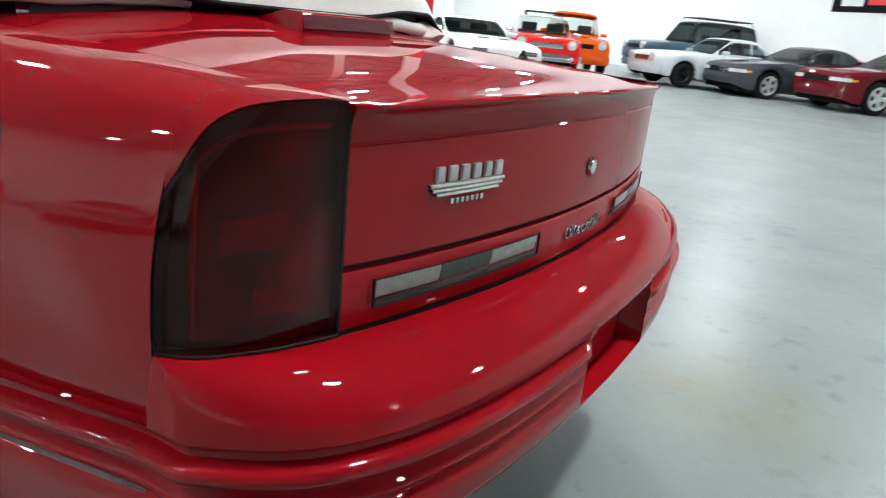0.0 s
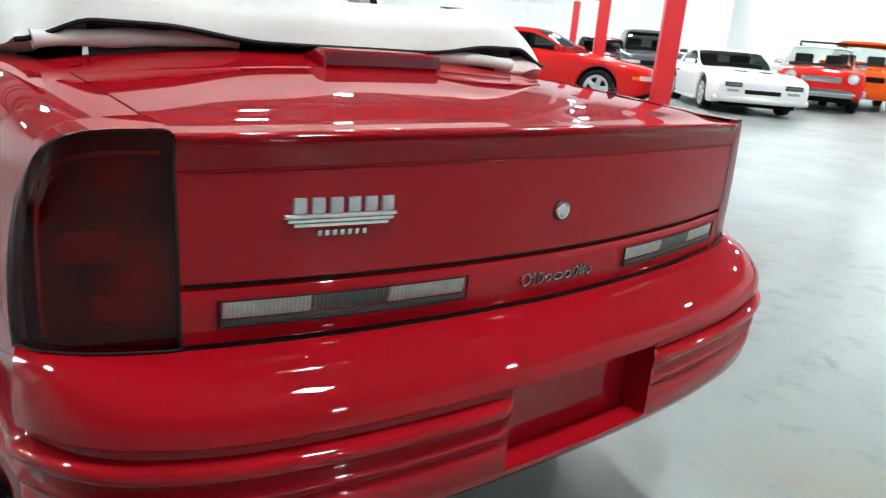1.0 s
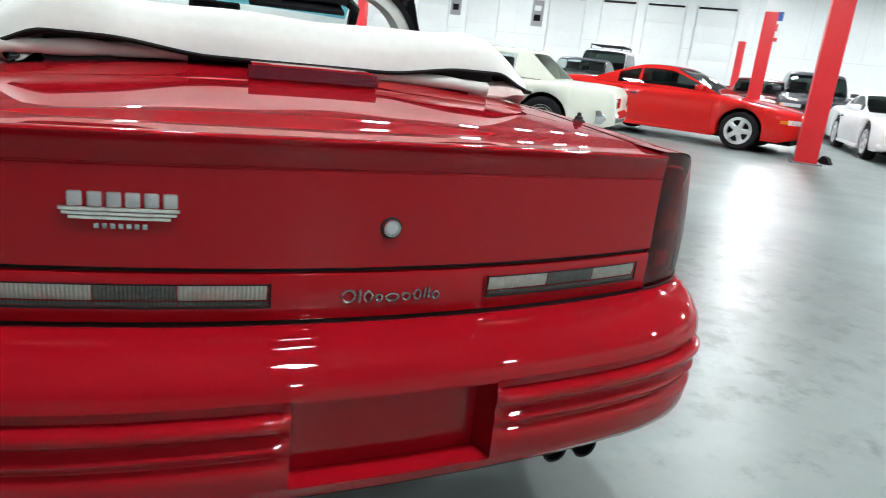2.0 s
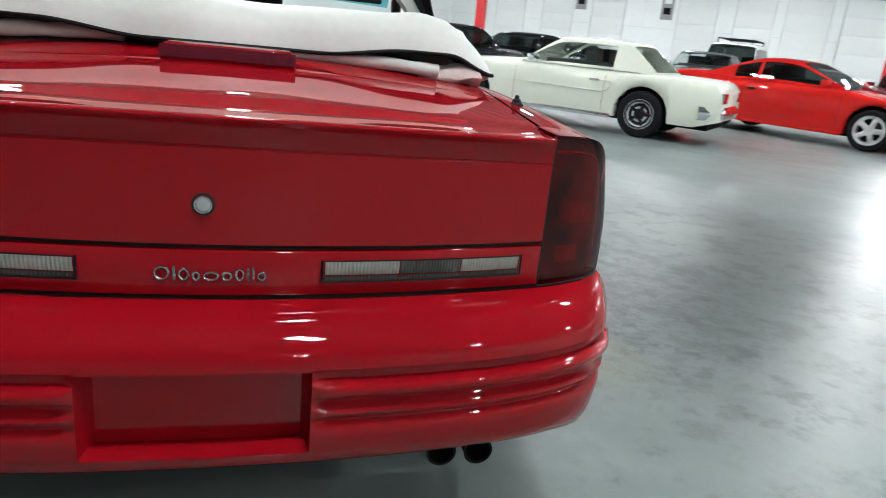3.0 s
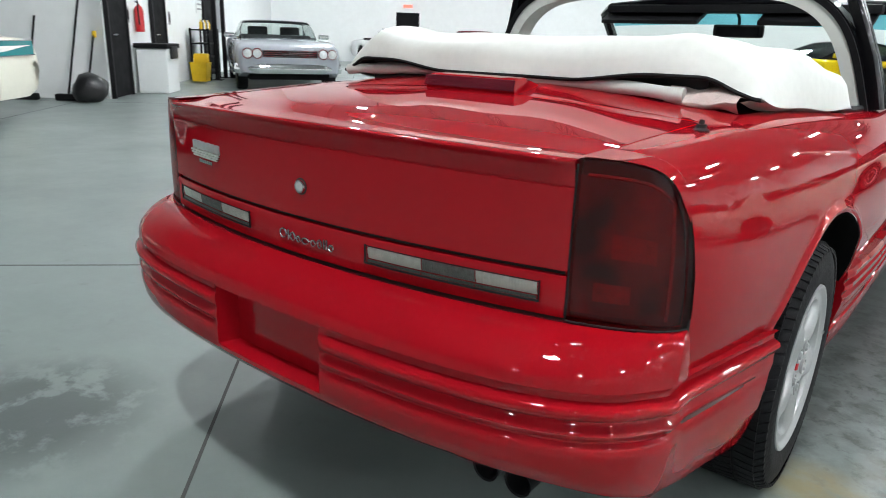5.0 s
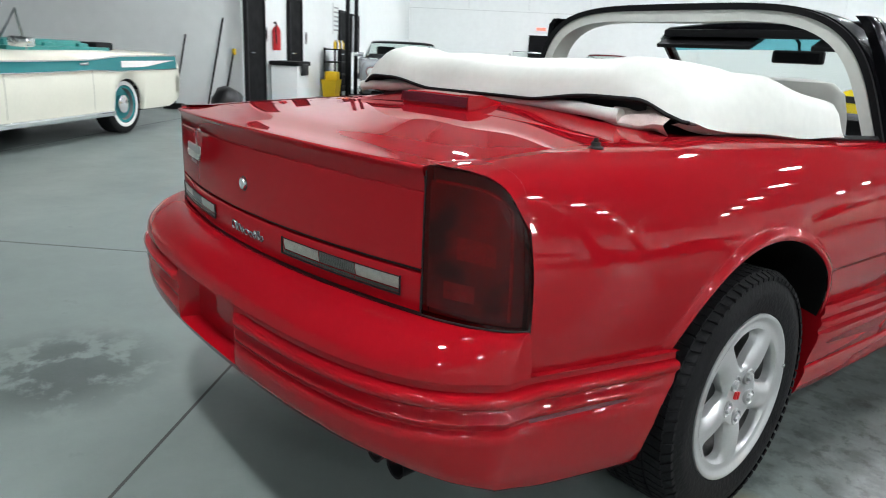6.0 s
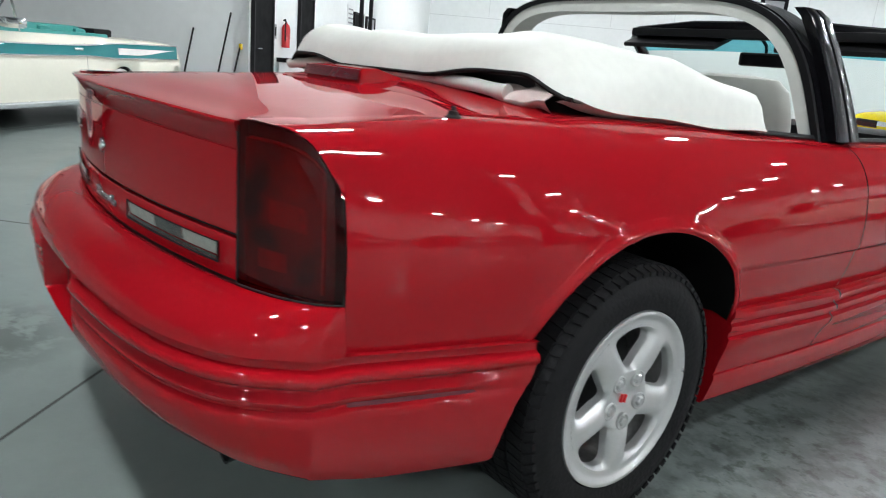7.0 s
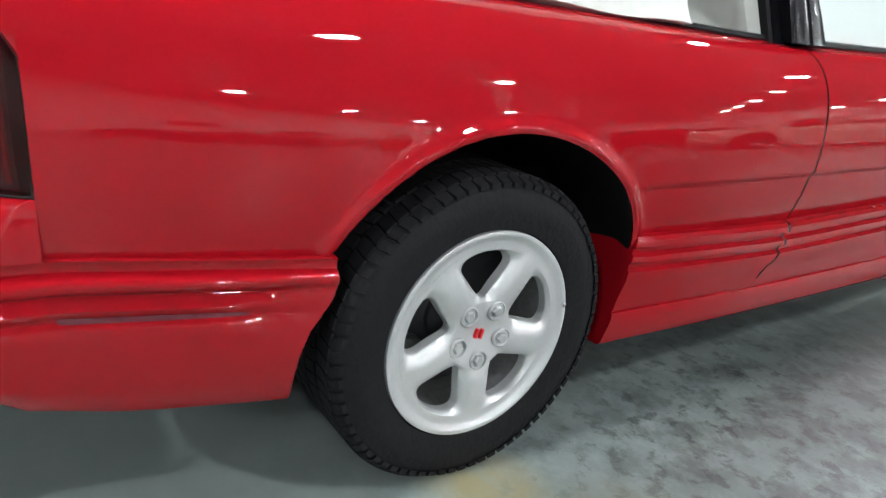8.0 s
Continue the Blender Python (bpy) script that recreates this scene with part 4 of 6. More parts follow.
    # rolls of the folded roof that hang out under the cover
    for x0, x1, r0 in ((0.0, 0.52, 0.022), (-0.66, -0.26, 0.022)):
        bm = bmesh.new()
        pts = [(x, 0.757 + 0.008 * math.sin(11 * x) + (0.03 if x < -0.2 else 0), 1.019 - 0.055 * x * x + (0.010 if x < -0.2 else 0) + 0.004 * noise.noise(Vector((x * 9, 0, 3)))) for x in span(x0, x1, 30)]
        tube(bm, pts, [r0 * (0.75 + 0.5 * abs(noise.noise(Vector((x[0] * 7, 2, 1))))) for x in pts], 10)
        part("folded_top", bm, M_VINYL, cov)
    bm = bmesh.new()
    rows = []
    for f in span(0, 1, 12):
        a = f * math.pi * 1.3
        rows.append([(x, 0.775 - 0.028 * math.sin(a) + 0.010 * noise.noise(Vector((x * 14, f * 3, 2))), 0.972 + 0.05 * f + 0.012 * noise.noise(Vector((x * 16, f * 2, 5)))) for x in span(0.47, 0.645, 24)])
    sheet(bm, rows)
    part("lining_flap", bm, M_LINER, cov, "creased pinkish lining cloth")
    bm = bmesh.new()
    sheet(bm, [[(x, y, z) for x in span(-0.56, 0.56, 20)] for y, z in ((0.80, 0.96), (0.80, 1.04), (1.1, 1.05))])
    part("folded_roof_frame", bm, M_CABIN, cov)
    # Dark sheets added for the shade in the gap between cover and body.
    for s in (1, -1):
        bm = bmesh.new()
        sheet(bm, [[(s * (0.58 + 0.14 * f), 0.80 + 0.6 * f, 0.93) for f in span(0, 1, 12)], [(s * (0.56 + 0.12 * f), 0.84 + 0.56 * f, 1.01 - 0.07 * f) for f in span(0, 1, 12)]])
        part("frame_panel", bm, M_CABIN, cov)
    # seats
    for x in (-0.34, 0.34):
        bm = bmesh.new()
        rows = []
        for z, hw, y0, y1 in ((0.60, 0.22, 2.02, 2.20), (0.80, 0.24, 1.98, 2.15), (0.98, 0.235, 1.95, 2.10), (1.06, 0.22, 1.945, 2.07), (1.095, 0.18, 1.955, 2.05), (1.105, 0.09, 1.975, 2.02)):
            rows.append([(x + hw * math.cos(a) * (1 - 0.0 * a), (y0 + y1) / 2 + (y1 - y0) / 2 * math.sin(a), z) for a in span(0, 2 * math.pi * 23 / 24, 24)])
        vr = sheet(bm, rows, True)
        bm.faces.new(vr[-1])
        box(bm, x - 0.26, x + 0.26, 2.12, 2.58, 0.58, 0.74, None, 0.05)
        part("front_seat", bm, M_VINYL, car, "white vinyl front seat")
    part("rear_seat", boxed(-0.43, 0.43, 1.14, 1.38, 0.60, 1.0, None, 0.06), M_VINYL, car, "white vinyl rear bench")
    # roll hoop
    path = []
    for a in span(math.pi, 0, 61):
        c_, s_ = math.cos(a), math.sin(a)
        k = max(s_, 0.0) ** 0.42
        x = 0.765 * abs(c_) ** 0.42 * (1 if c_ > 0 else -1)
        path.append(Vector((x * (1 - 0.17 * k), 1.86 - 0.07 * k, 0.90 + 0.44 * k)))

    def strip(inner, outer, d0, d1):
        """A band that follows the hoop: inner and outer are across it, d0 and d1 along the car."""
        bm = bmesh.new()
        c = Vector((0, 1.82, 0.95))
        rows = []
        for off, d in ((inner, d0), (outer, d0), (outer, d1), (inner, d1), (inner, d0)):
            row = []
            for p in path:
                v = p - c
                n = Vector((v.x, 0, max(v.z, 0) * 1.6)).normalized()
                q = p + n * off
                row.append((q.x, q.y + d, q.z))
            rows.append(row)
        sheet(bm, rows)
        return weld(bm)
    hp = part("roll_hoop", strip(-0.004, 0.018, -0.02, 0.13), M_GLOSSBLK, car, "black roll hoop with white inner lining")
    part("hoop_lining", strip(-0.050, -0.005, -0.03, 0.07), M_VINYL, hp)
    part("rear_seal", strip(-0.008, 0.013, -0.038, -0.021), M_BLACK, hp)
    for s in (1, -1):
        bm = bmesh.new()
        rows = []
        for z, x, y0, y1 in ((0.928, 0.803, 1.872, 2.035), (1.00, 0.785, 1.862, 2.010), (1.10, 0.755, 1.848, 1.975), (1.20, 0.715, 1.830, 1.955), (1.285, 0.68, 1.80, 1.925), (1.31, 0.655, 1.80, 1.905)):
            rows.append([(s * (x + o), y, z) for o, y in ((-0.035, y0), (-0.004, y0), (0.004, y0 + 0.012), (0.004, (y0 + y1) / 2 - 0.008), (-0.006, (y0 + y1) / 2), (0.004, (y0 + y1) / 2 + 0.008), (0.004, y1 - 0.012), (-0.004, y1), (-0.035, y1))])
        vr = sheet(bm, rows, True)
        bm.faces.new(vr[-1])
        part("pillar_panel", bm, M_GLOSSBLK, hp, "glossy black door pillar")
    # windscreen frame, glass, header, visors, mirror
    bm = bmesh.new()
    wf = [(-0.80, 3.35, 0.93), (-0.77, 3.1, 1.1), (-0.72, 2.82, 1.27), (-0.66, 2.76, 1.30), (-0.3, 2.70, 1.325), (0.3, 2.70, 1.325), (0.66, 2.76, 1.30), (0.72, 2.82, 1.27), (0.77, 3.1, 1.1), (0.80, 3.35, 0.93)]
    tube(bm, wf, 0.028, 8)
    ws = part("windscreen_frame", bm, M_GLOSSBLK, car)
    bm = bmesh.new()
    sheet(bm, [[(-0.78, 3.33, 0.93), (-0.4, 3.42, 0.92), (0, 3.45, 0.92), (0.4, 3.42, 0.92), (0.78, 3.33, 0.93)], [(-0.69, 2.79, 1.28), (-0.35, 2.72, 1.305), (0, 2.70, 1.31), (0.35, 2.72, 1.305), (0.69, 2.79, 1.28)]])
    part("windscreen", bm, M_GLASS, ws)
    bm = bmesh.new()
    sheet(bm, [[(x, 2.83 - 0.09 * abs(x) ** 2 * -1 - 0.004, 1.226 - 0.03 * x * x) for x in span(-0.68, 0.68, 9)], [(x, 2.715 + 0.16 * x * x - 0.004, 1.302 - 0.045 * x * x) for x in span(-0.68, 0.68, 9)]])
    part("tint_band", bm, M_TINT, ws, "blue tinted band along the top of the windscreen")
    part("header_rail", boxed(-0.64, 0.64, 2.67, 2.76, 1.275, 1.315, None, 0.012), M_BLACK, ws)
    for a, c in ((-0.66, -0.14), (0.14, 0.62)):
        part("sun_visor", boxed(a, c, -0.09, 0.09, -0.012, 0.012, Matrix.Translation((0, 2.73, 1.262)) @ Matrix.Rotation(radians(22), 4, "X"), 0.01), M_BLACK, ws)
    bm = boxed(-0.125, 0.125, 2.845, 2.875, 1.165, 1.228, None, 0.014)
    mi = part("rear_view_mirror", bm, M_BLACK, ws)
    # Gloss black in place of a mirror: its dark reflection is painted on.
    part("mirror_glass", boxed(-0.105, 0.105, 2.841, 2.8445, 1.171, 1.216), M_GLOSSBLK, mi)
    bm = bmesh.new()
    tube(bm, [(0, 2.87, 1.2), (0, 2.85, 1.26), (0, 2.77, 1.30)], 0.008, 6)
    part("mirror_stalk", bm, M_BLACK, mi)
    part("dashboard", boxed(-0.74, 0.74, 2.95, 3.4, 0.70, 0.93, None, 0.06), M_BLACK, car)
    # bonnet and nose
    bm = bmesh.new()
    rows = []
    for y in span(3.36, 4.62, 18):
        xi, zi = x_in(y), z_in(y)
        rows.append([(t * (xi + 0.004), y + 0.12 * (1 - t * t) * smoothstep(4.2, 4.62, y), zi + 0.03 * (1 - t * t)) for t in span(-1, 1, 21)])
    sheet(bm, rows)
    part("bonnet", bm, M_RED, car)
    bm = bmesh.new()
    rows = []
    for z, o in ((0.70, -0.06), (0.66, 0.0), (0.56, 0.03), (0.44, 0.03), (0.32, 0.0), (0.24, -0.08)):
        rows.append([(math.sin(a) * (0.84 + o * 0.3), 4.05 + math.cos(a) ** 0.7 * (0.68 + o) if math.cos(a) > 0 else 4.05, z) for a in span(-math.pi / 2, math.pi / 2, 33)])
    sheet(bm, rows)
    part("front_bumper", bm, M_RED, car)
    for s in (1, -1):
        part("headlamp", boxed(0.30 if s > 0 else -0.68, 0.68 if s > 0 else -0.30, 4.52, 4.66, 0.60, 0.68, None, 0.02), M_CLEARLENS, car)
        part("belt_seal", tube(bmesh.new(), [(s * x_in(y), y, z_in(y) + 0.004) for y in span(1.3, 3.05, 20)], 0.012, 6), M_BLACK, car)
    for s in (1, -1):
        for y in (HUB_Y, HUB_Y + WB):
            m = Matrix.Translation((s * 0.745, y, HUB_Z)) @ (Matrix.Rotation(math.pi, 4, "Z") if s < 0 else Matrix()) @ Matrix.Rotation(radians(55), 4, "X")
            w = wheel("wheel", 0.334, 0.236, 0.215, car, m, 5, "five", tread=y < 2)
            hub_details(w, 0.118, 0.215)
    return car


build_main_car()


# ---- fittings of the hall ----
def along(p, yaw_deg):
    return Matrix.Translation(p) @ Matrix.Rotation(radians(yaw_deg), 4, "Z")


YAW_V = YAW_U + 90
M_BLACKDOOR = mat("black_door_paint", (0.006, 0.006, 0.007), 0.7, var=0.15, spec=0.1)
M_FRAME = mat("black_door_frame", (0.010, 0.010, 0.011), 0.6, spec=0.2)
M_SEAMGREY = mat("grey_panel_joint", (0.66, 0.68, 0.68), 0.6)
M_PANEL = mat("white_door_panel", (0.77, 0.79, 0.785), 0.45, var=0.03, scale=2)
M_YELLOW = mat("yellow_plastic", (0.75, 0.48, 0.01), 0.45)
M_EXTRED = mat("red_enamel", (0.55, 0.01, 0.015), 0.3, coat=0.4)
M_BAG = mat("black_bin_bag", (0.01, 0.01, 0.011), 0.3, bump=0.6, bump_scale=25)
M_BLUE = mat("blue_print", (0.03, 0.08, 0.35), 0.5)
M_GREYPLATE = mat("grey_print", (0.3, 0.3, 0.31), 0.5)


def post(u, v):
    ob = thing("steel_post", "square steel roof post, red below and white above", "post", "roof posts", along(uv(u, v), YAW_U))
    part("red_sleeve", boxed(-0.16, 0.16, -0.16, 0.16, 0.0, 2.95, None, 0.012), M_POSTRED, ob)
    part("white_shaft", boxed(-0.14, 0.14, -0.14, 0.14, 2.95, CEIL), M_POSTWHITE, ob)
    part("base_plate", boxed(-0.23, 0.23, -0.23, 0.23, 0.0, 0.02), M_STEEL_DK, ob)


for u_, v_ in ((1.75, 11.5), (1.0, 19.2), (0.45, 33.2), (-13.9, 24.9)):
    post(u_, v_)

# a rubber wheel chock at the near post
ob = thing("wheel_chock", "small black rubber wheel chock on the floor", "wheel chock", "", along(uv(1.75, 11.5) + Vector((0.42, -0.02, 0)), 20))
bm = bmesh.new()
rows = [[(x, y, z) for y, z in ((-0.12, 0.0), (-0.05, 0.11), (0.02, 0.13), (0.06, 0.08), (0.10, 0.0))] for x in (-0.08, 0.08)]
vr = sheet(bm, rows)
for r in vr:
    bm.faces.new(r)
part("block", bm, M_RUBBER, ob)

# overhead doors in the north wall
for k, (a, c) in enumerate(((-12.2, -9.8), (-8.6, -6.4), (-5.7, -3.3), (-2.55, -0.15), (-18.2, -15.9), (-22.0, -19.7), (-25.8, -23.5))):
    m = along(uv(a, 48.0), YAW_U)
    w = c - a
    d = new("door_%d" % (k + 1))
    d.matrix_basis = m
    tagged(d, "white sectional overhead door with black top seal", "overhead door", "overhead doors", "structure")
    for i, (z0, z1) in enumerate(((0.02, 1.15), (1.16, 2.38), (2.39, 3.45), (3.46, 4.5), (4.51, 5.5))):
        part("door_panel", boxed(0, w, -0.06, -0.004, z0, z1, None, 0.006), M_PANEL, d)
    for x in (-0.06, w + 0.02):
        part("track", boxed(x, x + 0.04, -0.10, -0.004, 0.0, 5.75), M_SEAMGREY, d)
    part("top_seal", boxed(0.05, w - 0.05, -0.12, -0.004, 5.51, 5.63, None, 0.02), M_BLACK, d)

# joints of the wall panels
for k, (p, yaw, L, step) in enumerate(((uv(-30, 48), YAW_U, 40.3, 3.1), (uv(-30, -4.04), YAW_V, 51.6, 2.6))):
    for x in np.arange(step, L, step):
        fixture("trim_%d" % k, boxed(float(x) - 0.012, float(x) + 0.012, -0.008, 0.0, 3.1, CEIL, along(p, yaw)), M_SEAMGREY, "thin upright panel joint")
    fixture("trim_%d" % k, boxed(0, L, -0.012, 0.0, 3.02, 3.05, along(p, yaw)), M_SEAMGREY, "level panel joint")

# doors of the office wall; local x runs along u
def office_door(n, u0, u1, h, window=False):
    d = new("door_%d" % n)
    d.matrix_basis = along(uv(u0, -4.04), YAW_U)
    tagged(d, "black flush door in a dark steel frame" if not window else "grey framed window in the white wall", "door" if not window else "window", "", "structure")
    w = u1 - u0
    z0 = 1.05 if window else 0.0
    part("leaf", boxed(0.05, w - 0.05, 0.004, 0.05, z0 + 0.01, h - 0.05), M_BLACKDOOR if not window else M_GREYPLATE, d)
    for x0, x1, a, c in ((0, 0.05, z0, h), (w - 0.05, w, z0, h), (0.05, w - 0.05, h - 0.05, h)):
        part("frame", boxed(x0, x1, 0.004, 0.075, a, c), M_FRAME, d)
    if not window:
        bm = bmesh.new()
        tube(bm, [(w - 0.12, 0.05, 1.0), (w - 0.12, 0.11, 1.0), (w - 0.24, 0.11, 1.0)], 0.012, 8)
        part("door_handle", bm, M_CHROME, d)


office_door(11, -11.4, -10.47, 2.6)
office_door(12, -13.75, -12.85, 2.12)
office_door(13, -18.1, -17.15, 2.12)
office_door(14, -19.5, -18.5, 2.1, True)

ex = thing("fire_extinguisher", "red fire extinguisher hung on the white wall", "fire extinguisher", "", along(uv(-12.0, -3.96, 1.05), YAW_U))
bm = bmesh.new()
lathe(bm, [(0.0, 0.0), (0.0, 0.075), (0.36, 0.08), (0.42, 0.06), (0.45, 0.025), (0.47, 0.025), (0.47, 0)], "z", 20)
part("cylinder", bm, M_EXTRED, ex)
bm = bmesh.new()
tube(bm, [(0, 0, 0.46), (0.05, 0, 0.52), (0.14, 0, 0.50)], 0.016, 6)
tube(bm, [(0.03, 0, 0.47), (0.11, 0.02, 0.40), (0.11, 0.03, 0.12)], 0.013, 6)
part("hose_and_lever", bm, M_BLACK, ex)
for u_ in (-11.6, -14.2):
    sw = thing("wall_switch", "small grey switch plate on the white wall", "switch", "", along(uv(u_, -4.035, 1.2), YAW_U))
    part("plate", boxed(-0.06, 0.06, 0, 0.012, 0, 0.26, None, 0.003), M_GREYPLATE, sw)
    part("rocker", boxed(-0.03, 0.03, 0.012, 0.02, 0.05, 0.21), M_BLACK, sw)
nt_ = thing("wall_notice", "pale printed notice board on the white wall", "notice", "", along(uv(-16.9, -4.035, 1.5), YAW_U))
part("sheet", boxed(-0.3, 0.3, 0, 0.012, 0, 0.75), M_PANEL, nt_)
for i in range(6):
    part("print_bar", boxed(-0.22, 0.22, 0.013, 0.016, 0.08 + i * 0.11, 0.12 + i * 0.11), M_GREYPLATE, nt_)

bn = thing("waste_bin", "tall white waste bin with black bag and lid", "bin", "", along(uv(-12.0, -3.7), YAW_U))
part("bin_body", boxed(-0.38, 0.38, -0.26, 0.26, 0.0, 0.78, None, 0.03), M_PANEL, bn)
part("bin_rim", boxed(-0.42, 0.42, -0.29, 0.29, 0.78, 0.86, None, 0.02), M_BLACK, bn)
part("bag_edge", boxed(-0.2, 0.2, 0.27, 0.31, 0.60, 0.82, None, 0.014), M_BAG, bn)

bg = thing("bin_bag", "full black plastic bag on the floor by the wall", "bag", "", along(uv(-9.9, -4.15), YAW_U))
bm = bmesh.new()
bmesh.ops.create_icosphere(bm, subdivisions=3, radius=0.25)
for v in bm.verts:
    v.co *= 1 + 0.22 * noise.noise(v.co * 5) + 0.1 * noise.noise(v.co * 14)
    v.co.z = max(v.co.z * 0.95 + 0.2, 0.0)
part("bag", bm, M_BAG, bg)


def broom(v, top, lean, head, label):
    ob = thing("broom", label, "broom", "brooms by the wall", along(uv(-10.4, v), YAW_V))
    bm = bmesh.new()
    tube(bm, [(0.0, -0.35, 0.02), (lean, -0.03, top)], 0.016, 8)
    part("handle", bm, M_BLACK, ob)
    part("head", boxed(-0.17, 0.17, -0.42, -0.30, 0.0, 0.10, None, 0.02) if head else boxed(lean - 0.025, lean + 0.025, -0.065, 0.0, top - 0.10, top, None, 0.01), M_BLACK if head else M_YELLOW, ob)


broom(-4.55, 1.55, 0.2, True, "thin dark broom leaning on the white wall")
broom(-4.27, 1.05, 0.1, False, "short black squeegee with yellow grip against the wall")
broom(-5.15, 1.25, 0.12, True, "dark broom leaning behind the cream car")
bk = thing("mop_bucket", "bright yellow mop bucket on the floor", "bucket", "", along(uv(-14.6, -3.55), YAW_U))
bm = bmesh.new()
sheet(bm, [[(x * k, y * k, z) for x, y in ((-0.24, -0.18), (0.24, -0.18), (0.24, 0.18), (-0.24, 0.18))] for k, z in ((0.0, 0.04), (0.8, 0.04), (1.0, 0.42), (1.05, 0.44), (0.95, 0.42), (0.78, 0.1), (0, 0.1))], True)
part("tub", bm, M_YELLOW, bk, smooth=False)
part("wringer", boxed(-0.2, 0.0, -0.15, 0.15, 0.42, 0.62, None, 0.02), M_YELLOW, bk)
rk = thing("shelf_rack", "low black wire shelf rack with bottles against the wall", "shelf", "", along(uv(-15.9, -3.72), YAW_U))
for x in (-0.5, 0.5):
    for y in (-0.2, 0.2):
        part("upright", boxed(x - 0.02, x + 0.02, y - 0.02, y + 0.02, 0, 1.15), M_BLACK, rk)
for z in (0.2, 0.5, 0.8, 1.1):
    part("shelf", boxed(-0.52, 0.52, -0.22, 0.22, z, z + 0.03), M_BLACK, rk)
for u_ in (-15.65, -16.6):
    pl = thing("tall_pole", "tall thin black steel pole beside the shelf rack", "pole", "poles by the rack", along(uv(u_, -3.42), YAW_U))
    part("shaft", boxed(-0.045, 0.045, -0.045, 0.045, 0.012, 3.3, None, 0.008), M_BLACK, pl)
    part("foot_plate", boxed(-0.12, 0.12, -0.12, 0.12, 0.0, 0.014), M_BLACK, pl)
for i in range(7):
    bt = thing("bottle", "small plastic bottle on the black shelf rack", "bottle", "bottles on the rack", along(uv(-16.3 + i * 0.13, -3.70, 1.13), YAW_U))
    bm = bmesh.new()
    lathe(bm, [(0, 0), (0, 0.035), (0.14, 0.035), (0.18, 0.012), (0.21, 0.012), (0.21, 0)], "z", 10)
    part("body", bm, (M_YELLOW, M_PANEL, M_BLACK)[i % 3], bt)


def framed(name, label, m, w, h, main, bars):
    ob = thing(name, label, "sign", "", m)
    part("board", boxed(0, w, -0.04, 0, 0, h, None, 0.006), main, ob)
    for x0, x1, z0, z1, mt in bars:
        part("print_bar", boxed(x0 * w, x1 * w, -0.046, -0.041, z0 * h, z1 * h), mt, ob)


# printed boards on the walls
d_east = (E_ - F_).normalized()
yaw_e = math.degrees(math.atan2(d_east.y, d_east.x))
pe = F_ + d_east * 8.7
framed("wall_sign", "wide black sign with pale bars high on the white wall", along((pe.x, pe.y, 2.55), yaw_e + 180) @ Matrix.Translation((0, 0.0, 0)), 2.6, 0.85, M_BLACKDOOR, ((0.12, 0.40, 0.2, 0.42, M_PANEL), (0.2, 0.38, 0.6, 0.75, M_PANEL), (0.46, 0.95, 0.25, 0.7, M_POSTRED)))
framed("hanging_banner", "white banner with blue top and red foot on the far wall", along(uv(1.7, 47.9, 3.75), YAW_U), 0.75, 1.9, M_PANEL, ((0, 1, 0.72, 1.0, M_BLUE), (0.25, 0.75, 0.40, 0.62, M_POSTRED), (0.1, 0.9, 0.08, 0.2, M_POSTRED)))
for v_, z_, w_, h_, mt in ((10.2, 4.1, 1.1, 0.9, M_BLACKDOOR), (2.4, 4.0, 0.9, 0.7, M_GREYPLATE), (18.0, 3.4, 0.8, 1.2, M_GREYPLATE), (27, 3.6, 0.9, 1.2, M_GREYPLATE), (36, 3.6, 0.9, 1.2, M_GREYPLATE)):
    framed("wall_picture", "dark framed print on the white wall", along(uv(-29.98, v_ - w_ / 2, z_), YAW_V), w_, h_, mt, ((0.15, 0.85, 0.3, 0.6, M_GREYPLATE if mt is M_BLACKDOOR else M_PANEL),))
for u_, z_ in ((-19.5, 3.9), (-13.4, 3.6)):
    framed("wall_picture", "narrow grey print on the white wall", along(uv(u_, 47.98, z_), YAW_U), 0.8, 1.7, M_GREYPLATE, ((0.2, 0.8, 0.6, 0.8, M_PANEL), (0.2, 0.8, 0.2, 0.45, M_BLACKDOOR)))
es = thing("exit_sign", "small white exit sign lit red", "exit sign", "", along(uv(-29.97, 1.7, 2.25), YAW_V))
part("case", boxed(-0.2, 0.3, -0.05, 0, 0, 0.22), M_PANEL, es)
part("lit_face", boxed(-0.15, 0.25, -0.055, -0.051, 0.05, 0.17), glow("red_exit_glow", (1.0, 0.12, 0.08), 2.0), es)
d = new("door_15")
d.matrix_basis = along(uv(-30, 1.25), YAW_V)
tagged(d, "black exit door in the white end wall", "door", "", "structure")
part("leaf", boxed(0, 1.0, -0.05, -0.004, 0, 2.1), M_BLACKDOOR, d)

# saw cuts in the floor
M_CUT = mat("dark_saw_cut", (0.07, 0.073, 0.07), 0.8)
for k in range(-3, 9):
    v = k * 4.03 - 0.32
    fixture("floor_joint", boxed(-10.2 if v < -4.1 else -29.5, 0.9 if k == 0 else -3.5, -0.005, 0.005, 0.0, 0.0012, along(uv(0, v), YAW_U)), M_CUT, "dark saw cut in the concrete floor")
for k in range(-3, 1):
    u = k * 8.0 - 1.9
    fixture("floor_joint", boxed(-20 if u > -10 else -3.9, 3.7 if k == 0 else 47.5, -0.005, 0.005, 0.0, 0.0012, along(uv(u, 0), YAW_V)), M_CUT, "dark saw cut in the concrete floor")


